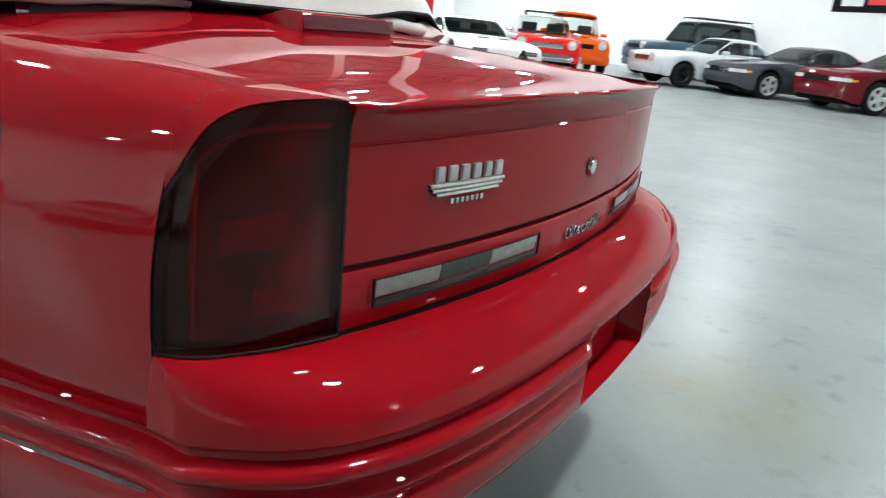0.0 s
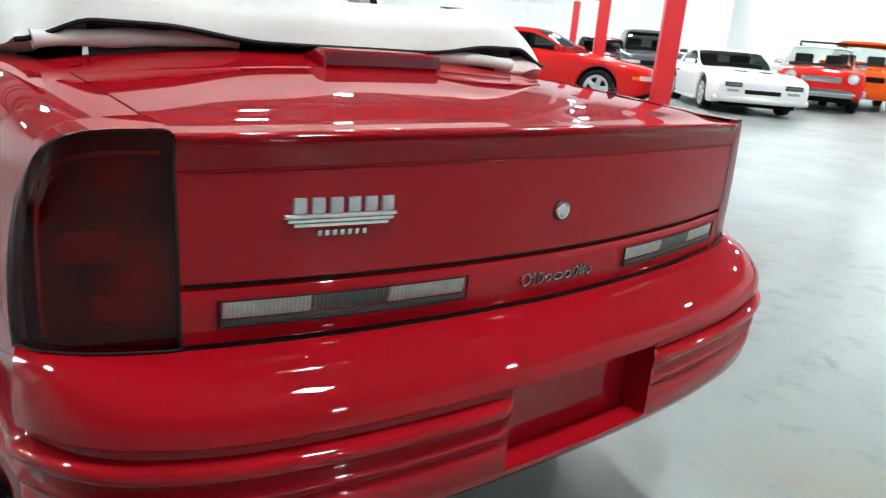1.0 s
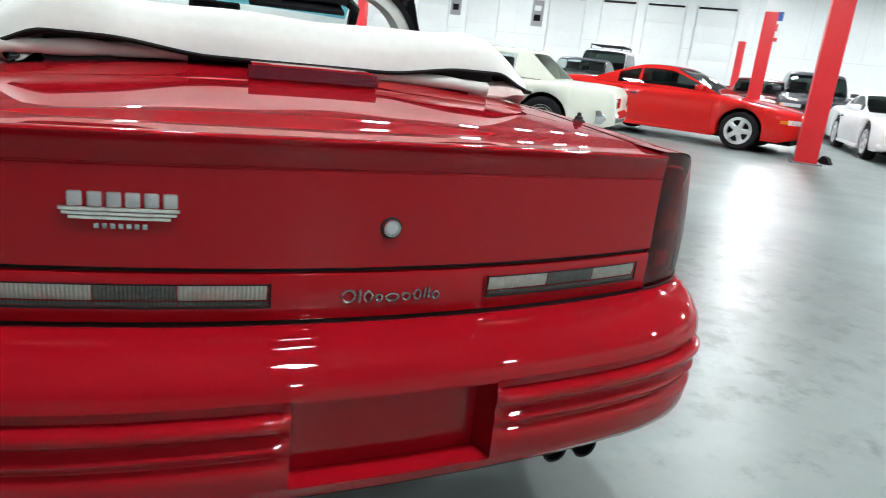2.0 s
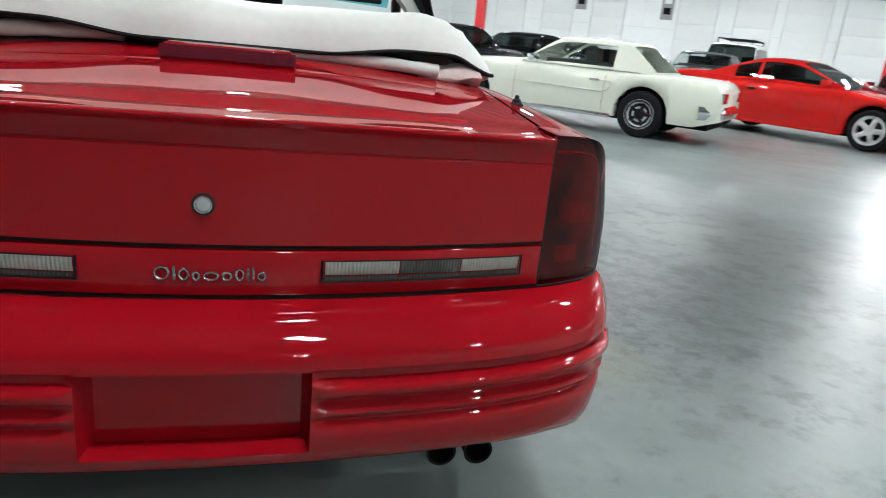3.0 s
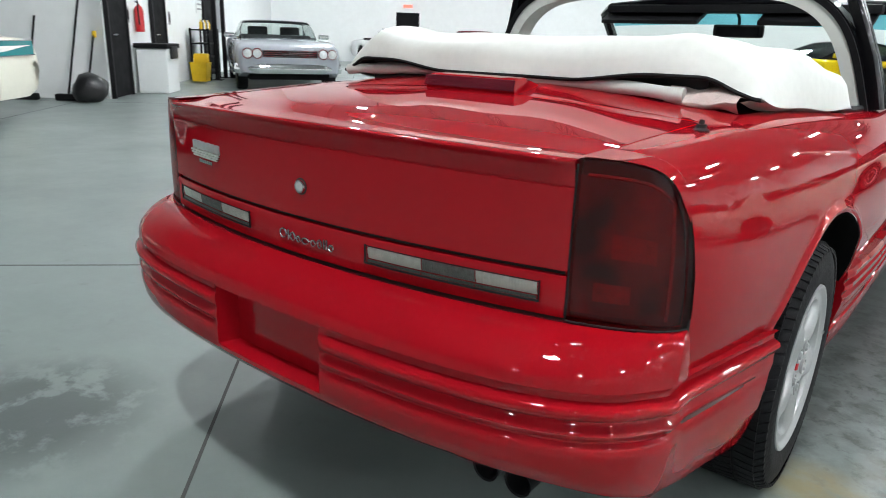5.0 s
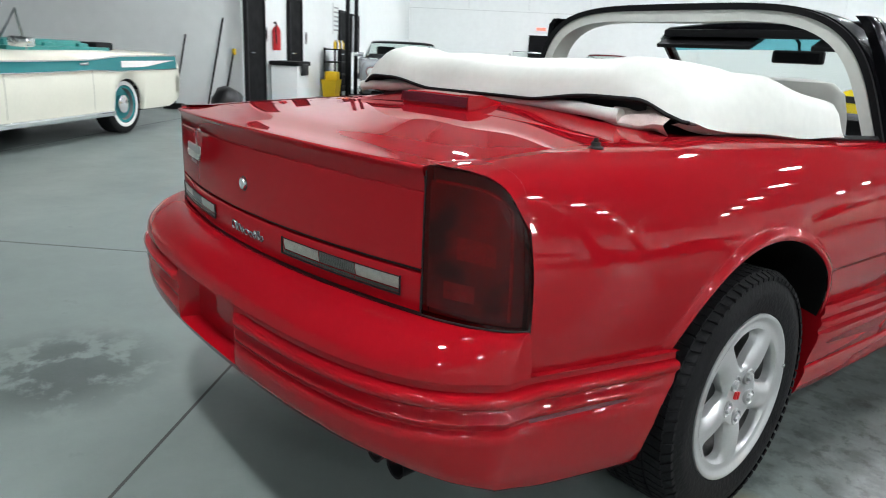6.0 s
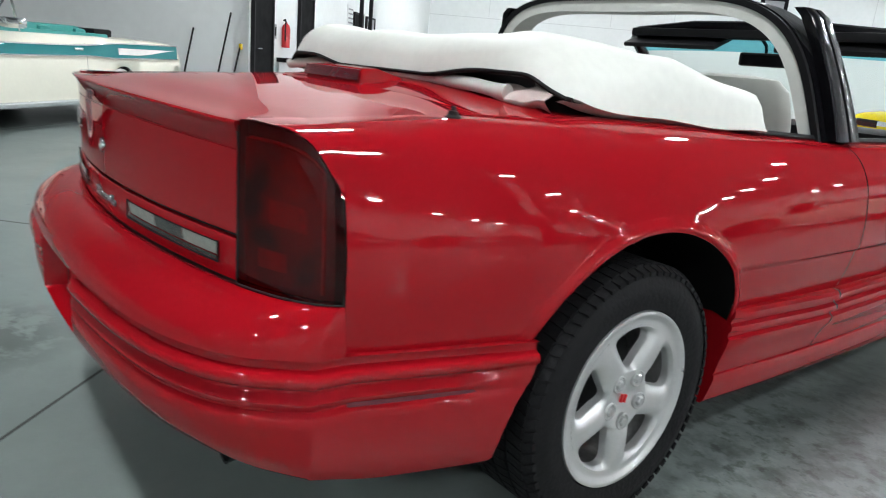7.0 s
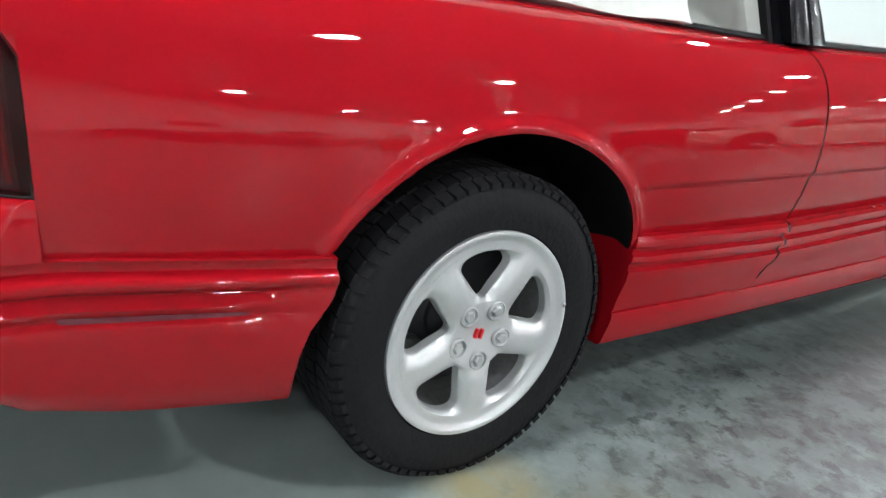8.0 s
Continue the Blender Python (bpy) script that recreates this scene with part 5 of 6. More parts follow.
# ---- parked cars ----
M_GLASSD = clear("tinted_car_glass", (0.22, 0.26, 0.25), 0.01, 1.0)
M_HEAD = mat("headlamp_glass", (0.62, 0.64, 0.64), 0.2, metal=0.1, var=0.2, scale=20)
M_AMBER = mat("amber_lens", (0.75, 0.28, 0.02), 0.2)
M_TAIL = mat("red_tail_lens", (0.35, 0.01, 0.012), 0.15)
M_TEAL = car_paint("teal_paint", (0.025, 0.19, 0.20))
M_TEALTRIM = mat("teal_vinyl", (0.025, 0.24, 0.22), 0.5)
M_WW = mat("white_sidewall", (0.72, 0.72, 0.70), 0.6)
wheel_cache = {}


def parked_wheel(kind, parent, m, r, w):
    key = (kind, r, w)
    if key not in wheel_cache:
        tmp = new("wheel")
        rm = {"five": M_ALU, "dark": M_BLACK, "dish": M_CHROME, "ring": M_BLACK, "teal": M_TEAL}[kind]
        hub = wheel("wheel", r, w, r * (0.68 if kind in ("five",) else 0.6), tmp, Matrix(), 0 if kind in ("teal", "dish") else 5, "five" if kind == "five" else "steel", False, rm, None, M_WW if kind in ("teal", "dish") else None, 28)
        if kind == "teal":
            bm = bmesh.new()
            lathe(bm, [(w * 0.42, r * 0.30), (w * 0.46, r * 0.22), (w * 0.50, r * 0.10), (w * 0.51, 0.0)], "x", 20)
            part("hub_cap", bm, M_CHROME, hub)
        if kind == "ring":
            bm = bmesh.new()
            lathe(bm, [(w * 0.3, r * 0.34), (w * 0.34, 0.2 * r), (w * 0.36, 0.0)], "x", 20)
            part("centre_cap", bm, M_CHROME, hub)
            bm = bmesh.new()
            lathe(bm, [(w * 0.34, r * 0.47), (w * 0.40, r * 0.51), (w * 0.47, r * 0.585), (w * 0.49, r * 0.63), (w * 0.44, r * 0.65)], "x", 28)
            part("trim_ring", bm, M_ALU, hub)
        wheel_cache[key] = [(c.name.split(".")[0], c.data) for c in hub.children]
        for c in list(hub.children) + [hub, tmp]:
            bpy.data.objects.remove(c)
    hub = new("wheel")
    hub.parent = parent
    hub.matrix_basis = m
    for n, me in wheel_cache[key]:
        o = new(n, me)
        o.parent = hub


def parked_car(name, label, pos, face, paint, L=4.6, W=1.8, H=1.35, wb=2.7, fo=0.9, belt=0.88, hood=0.86, trunk=0.9, sill=0.24, cowl=0.75, roof_f=0.15, roof_r=-0.85, deck=-1.45,
               wheel_kind="five", r=0.32, nose="modern", roof="hard", roof_paint=None, chrome=False, stripe=None, cabin=None, near="left", glass=None, grille=None, rack=False, pillar=0.0, scoop=False, arch=0.055, tail=None, inset=0.0):
    """A parked car: pos is where its near front wheel stands, face the way it points; cabin lengths run from the car's middle, front positive."""
    fx, fy = Vector(face).normalized()
    f, rt = Vector((fx, fy)), Vector((fy, -fx))
    yF = L / 2 - fo
    yR = yF - wb
    sgn = -1 if near == "left" else 1
    c = Vector(pos) - f * yF - rt * sgn * (W / 2 - 0.06)
    ob = thing(name, label, "car", "", Matrix.Translation((c.x, c.y, 0)) @ Matrix.Rotation(math.atan2(-fx, fy), 4, "Z"))
    ra = r + arch

    def ztop(y):
        return cub([(-L / 2, trunk - 0.10), (-L / 2 + 0.12, trunk - 0.01), (deck, trunk + 0.02), (deck + 0.3, belt + 0.01), (cowl - 0.1, belt), (cowl + 0.25, hood + 0.02), (L / 2 - 0.5, hood - (0.06 if nose == "modern" else 0.03)), (L / 2 - 0.1, hood - (0.14 if nose == "modern" else 0.09)), (L / 2, hood - (0.24 if nose == "modern" else 0.17))], y)

    def half(y):
        e = max(abs(y) / (L / 2) - 0.70, 0) / 0.30
        q = max(abs(y) - (L / 2 - 0.16), 0) / 0.16
        return W / 2 * (1 - (0.21 if nose == "modern" else 0.05) * e ** 2.2 - 0.07 * (1 - math.sqrt(max(1 - q * q, 0))))

    ys = set(span(-L / 2, L / 2, 44))
    for yc in (yF, yR):
        ys |= {yc - ra * math.cos(a) for a in span(0, math.pi, 17)} | {yc - ra - 0.012, yc + ra + 0.012}
    ys = sorted(y for y in ys if -L / 2 <= y <= L / 2)
    ys = sorted(set(ys) | {sy * (L / 2 - d) for sy in (1, -1) for d in (0.01, 0.03, 0.06, 0.1, 0.14)})
    bm = bmesh.new()
    rows = []
    for y in ys:
        q = max(abs(y) - (L / 2 - 0.10), 0) / 0.10
        w, zt = half(y), ztop(y) - 0.05 * (1 - math.sqrt(max(1 - q * q, 0)))
        up = 0.10 * max(abs(y) / (L / 2) - 0.86, 0) / 0.14
        zl = sill + up
        for yc in (yF, yR):
            if abs(y - yc) < ra:
                zl = max(zl, r + math.sqrt(ra * ra - (y - yc) ** 2))
        hz = zt - zl
        sec = [(w * 0.80, zl), (w * 0.955, zl), (w * 0.975, zl + hz * 0.10), (w * 0.99, zl + hz * 0.25), (w, zl + hz * 0.46), (w * 0.998, zl + hz * 0.60), (w * 0.988, zl + hz * 0.74), (w * 0.970, zl + hz * 0.85), (w * 0.945, zl + hz * 0.925), (w * 0.905, zl + hz * 0.97), (w * 0.85, zt - 0.004), (w * 0.74, zt + 0.005), (w * 0.4, zt + 0.018), (0, zt + 0.022)]
        rows.append([(x, y, z) for x, z in sec] + [(-x, y, z) for x, z in reversed(sec[:-1])])
    vr = sheet(bm, rows)
    bm.faces.new(vr[0])
    bm.faces.new(vr[-1])
    part("body", bm, paint, ob)
    part("underbody", boxed(-W * 0.38, W * 0.38, -L / 2 + 0.15, L / 2 - 0.15, sill - 0.04, sill + 0.25), M_DARK, ob)
    for s in (1, -1):
        for yc in (yF, yR):
            bm = bmesh.new()
            arc = [(yc - ra * math.cos(a), r + ra * math.sin(a)) for a in span(0, math.pi, 17)]
            sheet(bm, [[(s * W * 0.47, y, z) for y, z in arc], [(s * W * 0.28, y, z) for y, z in arc]])
            vs = [bm.verts.new((s * W * 0.28, y, z)) for y, z in arc]
            bm.faces.new(vs)
            part("arch_liner", bm, M_DARK, ob)
            parked_wheel(wheel_kind, ob, Matrix.Translation((s * (W / 2 - 0.13 - inset), yc, r)) @ (Matrix.Rotation(math.pi, 4, "Z") if s < 0 else Matrix()), r, 0.22)
    # greenhouse
    g = glass or M_GLASS
    wb_, wr = W / 2 * 0.87, W / 2 * 0.68
    zb = belt + 0.005
    cab = cabin or M_CABIN
    if roof == "hard":
        rd = 0.035 if nose in ("round", "wide") else 0.085

        def roofline(y):
            lines = (zb + (y - deck) * (H - 0.03 - zb) / (roof_r - deck), zb + (cowl - y) * (H - 0.03 - zb) / (cowl - roof_f), H - 0.03 * ((y - (roof_r + roof_f) / 2) / 0.6) ** 2 * 0.6)
            lo = min(lines)
            return max(lo - rd * math.log(sum(math.exp(-(a - lo) / rd) for a in lines)) * 0.6, zb + 0.002)
        yy = sorted(set(span(deck, cowl, 46)) | {roof_r, roof_f})
        grid = []
        for y in yy:
            T = roofline(y)
            k = (T - zb) / (H - zb)
            foot = wb_ * (1 - 0.10 * (abs(2 * (y - deck) / (cowl - deck) - 1)) ** 6)
            row = []
            for t in span(0, 1, 9):
                z = zb + (T - zb) * 0.90 * t
                row.append((foot - (wb_ - wr) * (0.75 * (z - zb) / (H - zb) + 0.25 * ((z - zb) / (H - zb)) ** 2), z))
            xs, zs = row[-1]
            for t in span(0.12, 1, 9):
                a = t * math.pi / 2
                row.append((xs * math.cos(a) ** 0.75 if t < 1 else 0.0, zs + (T - zs) * math.sin(a) ** 0.8))
            grid.append([(x, y, z) for x, z in row] + [(-x, y, z) for x, z in reversed(row[:-1])])
        n = len(grid[0])
        mid = (cowl + deck) / 2 - 0.18
        parts = {}
        for i in range(len(yy) - 1):
            yc = (yy[i] + yy[i + 1]) / 2
            hgt = (roofline(yc) - zb)
            for j in range(n - 1):
                jj = j if j < n // 2 else n - 2 - j
                sd = 1 if j < n // 2 else -1
                key = "roof"
                if jj < 7:
                    if hgt > 0.10 and abs(yc - mid) > (0.004 if pillar else 0.012 if chrome else 0.035) and yc > roof_r - 0.32 * (roof_r - deck) + pillar and yc < cowl - 0.10 and jj >= (1 if hgt > 0.15 else 9):
                        key = ("side_window", sd, yc > mid)
                elif jj >= 9 and yc > roof_f + 0.03 and yc < cowl - 0.02:
                    key = "windscreen"
                elif jj >= 9 and yc < roof_r - 0.05 and yc > deck + 0.05:
                    key = "rear_window"
                parts.setdefault(key, []).append((i, j))
        for key, cells in parts.items():
            bm = bmesh.new()
            vv = {}

            def vert(i, j):
                if (i, j) not in vv:
                    vv[i, j] = bm.verts.new(grid[i][j])
                return vv[i, j]
            for i, j in cells:
                bm.faces.new([vert(i, j), vert(i + 1, j), vert(i + 1, j + 1), vert(i, j + 1)])
            nm = key if isinstance(key, str) else key[0]
            part(nm, bm, (roof_paint or paint) if nm == "roof" else g, ob)
        if chrome:
            for sd in (1, -1):
                part("window_trim", tube(bmesh.new(), [(sd * (wb_ + 0.004), y, zb + 0.008) for y in span(deck + 0.25, cowl - 0.06, 12)], 0.010, 5), M_CHROME, ob)
        if rack:
            for x in (-wr * 0.8, wr * 0.8):
                part("roof_rail", tube(bmesh.new(), [(x, roof_r, H - 0.05), (x, roof_r + 0.05, H + 0.08), (x, roof_f - 0.05, H + 0.08), (x, roof_f, H - 0.05)], 0.02, 6), M_BLACK, ob)
            for y in span(roof_r + 0.1, roof_f - 0.1, 5):
                part("roof_bar", boxed(-wr * 0.8, wr * 0.8, y - 0.02, y + 0.02, H + 0.06, H + 0.09), M_BLACK, ob)
    else:
        zr = H
        bm = bmesh.new()
        tube(bm, [(-wb_, cowl, zb), (-wr * 1.1, cowl - 0.38, zr), (wr * 1.1, cowl - 0.38, zr), (wb_, cowl, zb)], 0.03, 6)
        part("windscreen_frame", bm, M_CHROME if chrome else paint, ob)
        bm = bmesh.new()
        bm.faces.new([bm.verts.new(p) for p in ((-wb_, cowl, zb), (wb_, cowl, zb), (wr * 1.1, cowl - 0.38, zr), (-wr * 1.1, cowl - 0.38, zr))])
        part("windscreen", bm, M_GLASS, ob)
        for s in (1, -1):
            bm = tube(bmesh.new(), [(s * wb_, cowl - 0.1, zb), (s * wb_ * 0.95, cowl - 0.48, zr - 0.06), (s * wb_, cowl - 0.52, zb)], 0.014, 6)
            part("vent_window_frame", bm, M_CHROME, ob)
        part("cabin_trim", boxed(-wb_ + 0.03, wb_ - 0.03, deck + 0.05, cowl - 0.3, zb - 0.2, zb + 0.035, None, 0.02), cab, ob)
        for y in (deck + 0.35, (deck + cowl) / 2 - 0.1):
            part("seat_back", boxed(-wb_ * 0.9, wb_ * 0.9, y, y + 0.18, zb - 0.1, zb + 0.075, None, 0.035), cab, ob)
        part("folded_roof", boxed(-wb_ * 0.95, wb_ * 0.95, deck - 0.05, deck + 0.28, zb, zb + 0.09, None, 0.03), M_BLACK, ob)
        bm = bmesh.new()
        ring = [(wb_ * -0.45 + 0.19 * math.cos(a), cowl - 0.55 + 0.05 * math.sin(a), zb + 0.06 + 0.19 * math.sin(a)) for a in span(0, 2 * math.pi, 20)]
        tube(bm, ring, 0.012, 5)
        part("steering_wheel", bm, M_BLACK, ob)
    part("cabin_interior", boxed(-wb_ * 0.85, wb_ * 0.85, deck + 0.4, cowl - 0.4, zb - 0.1, zb + 0.10, None, 0.04), cab, ob)
    if roof == "hard":
        for x in (-0.36, 0.36):
            part("seat", boxed(x - 0.22, x + 0.22, (cowl + deck) / 2 - 0.05, (cowl + deck) / 2 + 0.1, zb - 0.1, min(zb + 0.32, H - 0.14), None, 0.05), cab, ob)
    # ends
    wf = half(L / 2)
    zn = hood - (0.22 if nose == "modern" else 0.17)
    bm_mat = M_CHROME if chrome else paint
    for sy, nm in ((1, "front_bumper"), (-1, "rear_bumper")):
        ye = sy * L / 2
        z0, z1 = (0.46, 0.70) if stripe else (0.36, 0.54) if chrome else (0.24, 0.36) if nose == "wedge" else (0.30, 0.56)
        bm = bmesh.new()
        prof = [(-0.12, z0 + 0.01), (0.0, z0), (0.05, (z0 + z1) / 2 - 0.02), (0.05, (z0 + z1) / 2 + 0.02), (0.0, z1), (-0.12, z1 - 0.01)]
        rows = []
        for o, z in prof:
            row = []
            for t in span(-1, 1, 25):
                back = (0.26 if chrome else 0.10) * abs(t) ** (8 if chrome else 3.5)
                row.append((t * (half(ye - sy * back) + (0.035 if chrome else 0.012) + max(o, 0) * 0.4), ye + sy * (o * (1 - 0.7 * t ** 8) - back), z))
            rows.append(row)
        sheet(bm, rows)
        part(nm, bm, bm_mat, ob)
    gm = grille or (M_CHROME if chrome else M_BLACK)
    gw = wf * (0.58 if nose == "wide" else 0.5 if nose == "round" else 0.42 if nose == "wedge" else 0.62)
    if nose == "wedge":
        zn -= 0.09
    part("grille", boxed(-gw, gw, L / 2 - 0.06, L / 2 + 0.012, zn - 0.13, zn + 0.0 - 0.05 * (nose == "wedge"), None, 0.01), M_CHROME if chrome and nose == "round" else M_BLACK, ob)
    for k in range(4 if nose != "wedge" else 1):
        z = zn - 0.115 + k * 0.034
        part("grille_bar", boxed(-gw * 0.97, gw * 0.97, L / 2 + 0.012, L / 2 + 0.02, z, z + 0.012), gm, ob)
    for s in (1, -1):
        if nose == "wedge":
            x0, x1 = sorted((s * wf * 0.50, s * wf * 0.90))
            hl = part("headlamp", boxed(x0, x1, L / 2 - 0.06, L / 2 + 0.010, zn - 0.01, zn + 0.075, None, 0.01), M_BLACKDOOR, ob)
            part("lamp_glass", boxed(x0 + 0.02, x1 - 0.02, L / 2 + 0.010, L / 2 + 0.016, zn + 0.005, zn + 0.06), M_GREYREFL, hl)
            part("parking_lamp", boxed(x0 + 0.05, x1 - 0.05, L / 2 - 0.01, L / 2 + 0.012, zn - 0.10, zn - 0.055), M_GREYPLATE, ob)
            x0, x1 = sorted((s * 0.14, s * 0.34))
            part("bonnet_louvre", boxed(x0, x1, L / 2 - 0.95, L / 2 - 0.68, hood + 0.0, hood + 0.016), M_BLACK, ob)
        elif nose in ("round", "wide"):
            for k in (0, 1) if nose == "wide" else (0,):
                bm = bmesh.new()
                hr_ = 0.085 if nose == "wide" else 0.105
                hx = (0.90 - 0.20 * k) if nose == "wide" else 0.78
                lathe(bm, [(-0.06, hr_ + 0.005), (0.02, hr_), (0.03, hr_ * 0.8), (0.045, 0.0)], "y", 20, Matrix.Translation((s * wf * hx, L / 2 + 0.01 * (nose == "wide"), zn - 0.02 - 0.04 * (nose == "wide"))))
                hl = part("headlamp", bm, M_HEAD, ob)
                bm = bmesh.new()
                lathe(bm, [(0.0, hr_), (0.035, hr_ + 0.015), (0.035, hr_ - 0.005), (0.0, hr_ - 0.007)], "y", 20, Matrix.Translation((s * wf * hx, L / 2 + 0.005 + 0.01 * (nose == "wide"), zn - 0.02 - 0.04 * (nose == "wide"))))
                part("bezel", bm, M_CHROME, hl)
        else:
            def strip_at(nm, f0, f1, y_in, z0, z1, mt):
                bm = bmesh.new()
                edge = [(f * wf, L / 2 + 0.006) for f in span(f0, 1.0, 5)] + [(half(y) + 0.006, y) for y in span(L / 2 - 0.03, L / 2 - y_in, 6)]
                edge = edge if f1 else edge[-4:]
                sheet(bm, [[(s * x, y, z) for x, y in edge] for z in span(z0, z1, 3)])
                part(nm, solid(bm, 0.012), mt, ob)
            strip_at("headlamp", 0.62, True, 0.22, zn - 0.09, zn - 0.01, M_HEAD)
            strip_at("turn_signal", 0.9, False, 0.34, zn - 0.08, zn - 0.03, M_AMBER)
        x0, x1 = sorted((s * wf * 0.55, s * wf * 0.985))
        part("tail_lamp", boxed(x0, x1, -L / 2 - 0.014, -L / 2 + 0.03, trunk - 0.27, trunk - 0.13, None, 0.012), tail or M_TAIL, ob)
        # shut lines, handle, mirror, sill
        for y in (cowl - 0.02, (cowl + deck) / 2 - 0.35):
            zt = belt - 0.02
            w = half(y) + 0.001
            sec = [(w * 0.992, sill + 0.06), (w, sill + (belt - sill) * 0.5), (w * 0.994, sill + (belt - sill) * 0.74), (w * 0.967, sill + (belt - sill) * 0.90)]
            bm = bmesh.new()
            sheet(bm, [[(s * x, y + d, z) for x, z in sec] for d in (-0.0025, 0.0025)])
            part("shut_line", bm, M_SEAM, ob)
        yh = (cowl + deck) / 2 - 0.2
        x0, x1 = sorted((s * (W / 2 * 0.985), s * (W / 2 + 0.015)))
        part("door_handle", boxed(x0, x1, yh - 0.07, yh + 0.07, belt - 0.15, belt - 0.12, None, 0.006), M_CHROME if chrome else M_BLACK, ob)
        x0, x1 = sorted((s * (W / 2 * 0.90), s * (W / 2 + 0.12)))
        part("door_mirror", boxed(x0, x1, cowl - 0.35, cowl - 0.23, belt + 0.03, belt + 0.13, None, 0.03), M_CHROME if chrome else paint, ob)
        x0, x1 = sorted((s * (W / 2 * 0.93), s * (W / 2 * 1.0)))
        if scoop:
            w = half(0) + 0.002
            crease = [(s * (w - 0.004), yF - ra - 0.05, 0.60), (s * w, 0.2, 0.585), (s * w, yR + ra + 0.22, 0.575), (s * w, yR + ra + 0.13, 0.60), (s * (w - 0.004), yR + ra + 0.07, 0.70), (s * (w - 0.01), yR + ra + 0.12, 0.725), (s * (w - 0.01), yR + ra + 0.5, 0.735)]
            part("body_crease", tube(bmesh.new(), crease, [0.004, 0.010, 0.012, 0.013, 0.012, 0.010, 0.003], 6), paint, ob)
        part("sill", boxed(x0, x1, yR + ra + 0.03, yF - ra - 0.03, sill - 0.03, sill + 0.03, None, 0.012), M_CHROME if chrome else paint, ob)
        if stripe:
            bm = bmesh.new()
            rows = []
            for y in span(-L / 2 + 0.2, L / 2 - 0.5, 40):
                wd = half(y) + 0.004
                zc = belt - 0.15 + 0.03 * smoothstep(0.5, -2.0, y)
                hh = 0.045 + 0.03 * smoothstep(-0.5, -1.2, y)
                rows.append([(s * wd * 0.988, y, zc + hh), (s * wd * 0.998, y, zc), (s * wd, y, zc - hh - 0.02)])
            sheet(bm, rows)
            st = part("side_stripe", bm, stripe, ob, "teal side flash edged in chrome")
            for k in (0, 2):
                part("stripe_edge", tube(bmesh.new(), [(r_[k][0] + s * 0.003, r_[k][1], r_[k][2]) for r_ in rows], 0.009, 5), M_CHROME, st)
            bm = bmesh.new()
            rows = [[(s * (half(y) + 0.007) * 0.995, y, belt - 0.105 + 0.0 * y), (s * (half(y) + 0.007), y, belt - 0.105 - 0.075 * smoothstep(-2.45, -1.5, y))] for y in span(-2.4, -1.15, 12)]
            sheet(bm, rows)
            part("flash_insert", bm, M_WW, st)
    return ob


mU, mV = (-U.x, -U.y), (-V.x, -V.y)
P_CREAM = car_paint("cream_white_paint", (0.74, 0.76, 0.66))
P_RED2 = car_paint("bright_red_paint", (0.60, 0.018, 0.016))
P_BLACK = car_paint("black_paint", (0.008, 0.008, 0.010))
P_WHITE = car_paint("white_paint", (0.78, 0.79, 0.79))
P_SILVER = car_paint("pale_silver_paint", (0.60, 0.64, 0.66), 0.2)
P_GREY = car_paint("dark_grey_paint", (0.06, 0.065, 0.075), 0.3)
P_MAROON = car_paint("maroon_paint", (0.12, 0.008, 0.014), 0.1)
P_BLUE = car_paint("slate_blue_paint", (0.07, 0.12, 0.16), 0.1)
P_ORANGE = car_paint("orange_paint", (0.72, 0.10, 0.01))
P_YELLOW = car_paint("yellow_paint", (0.75, 0.55, 0.01))
P_PEWTER = car_paint("grey_silver_paint", (0.34, 0.36, 0.39), 0.35)
P_IVORY = car_paint("ivory_paint", (0.74, 0.72, 0.62))

parked_car("classic_coupe", "cream white sixties coupe with black and silver wheels", (3.07, 9.72), (-0.72, 0.69), P_CREAM, 4.61, 1.73, 1.30, 2.74, 0.82, 0.86, 0.86, 0.86, 0.25, 0.72, 0.14, -0.96, -1.42, "ring", 0.325, "round", chrome=True, near="left", pillar=0.33, scoop=True, tail=M_CHROME)
parked_car("sports_coupe", "bright red nineties coupe with five-spoke alloy wheels", (9.2, 8.06), (0.5, -0.866), P_RED2, 4.65, 1.86, 1.34, 2.57, 0.98, 0.90, 0.84, 0.95, 0.22, 0.86, 0.05, -0.72, -1.72, "five", 0.33, "modern", near="right", glass=M_GLASSD)
parked_car("muscle_coupe", "gloss black coupe with large bright wheels", (2.4, 11.0), (-0.78, -0.62), P_BLACK, 4.77, 1.88, 1.38, 2.72, 0.98, 0.92, 0.92, 0.95, 0.22, 0.62, -0.1, -0.85, -1.45, "five", 0.35, "modern", near="left", glass=M_GLASSD, grille=M_CHROME)
for p, lab in (((5.6, 15.0), "black coupe parked in the back row"), ((0.6, 14.6), "black sedan with a dark glass roofline in the back row"), ((8.2, 18.5), "black sedan parked behind the cream coupe")):
    parked_car("dark_sedan", lab, p, (-0.78, -0.62), P_BLACK, 4.8, 1.85, 1.42, 2.8, 0.95, 0.95, 0.93, 1.0, 0.22, 0.8, 0.1, -0.9, -1.6, "five", 0.33, "modern", near="left", glass=M_GLASSD)
parked_car("eighties_coupe", "white eighties sports coupe with dark air intakes", (12.1, 7.75), (-0.66, -0.75), P_WHITE, 4.78, 1.83, 1.25, 2.57, 1.0, 0.84, 0.80, 0.88, 0.20, 0.55, -0.15, -0.75, -1.6, "five", 0.325, "wedge", near="right", glass=M_GLASSD)
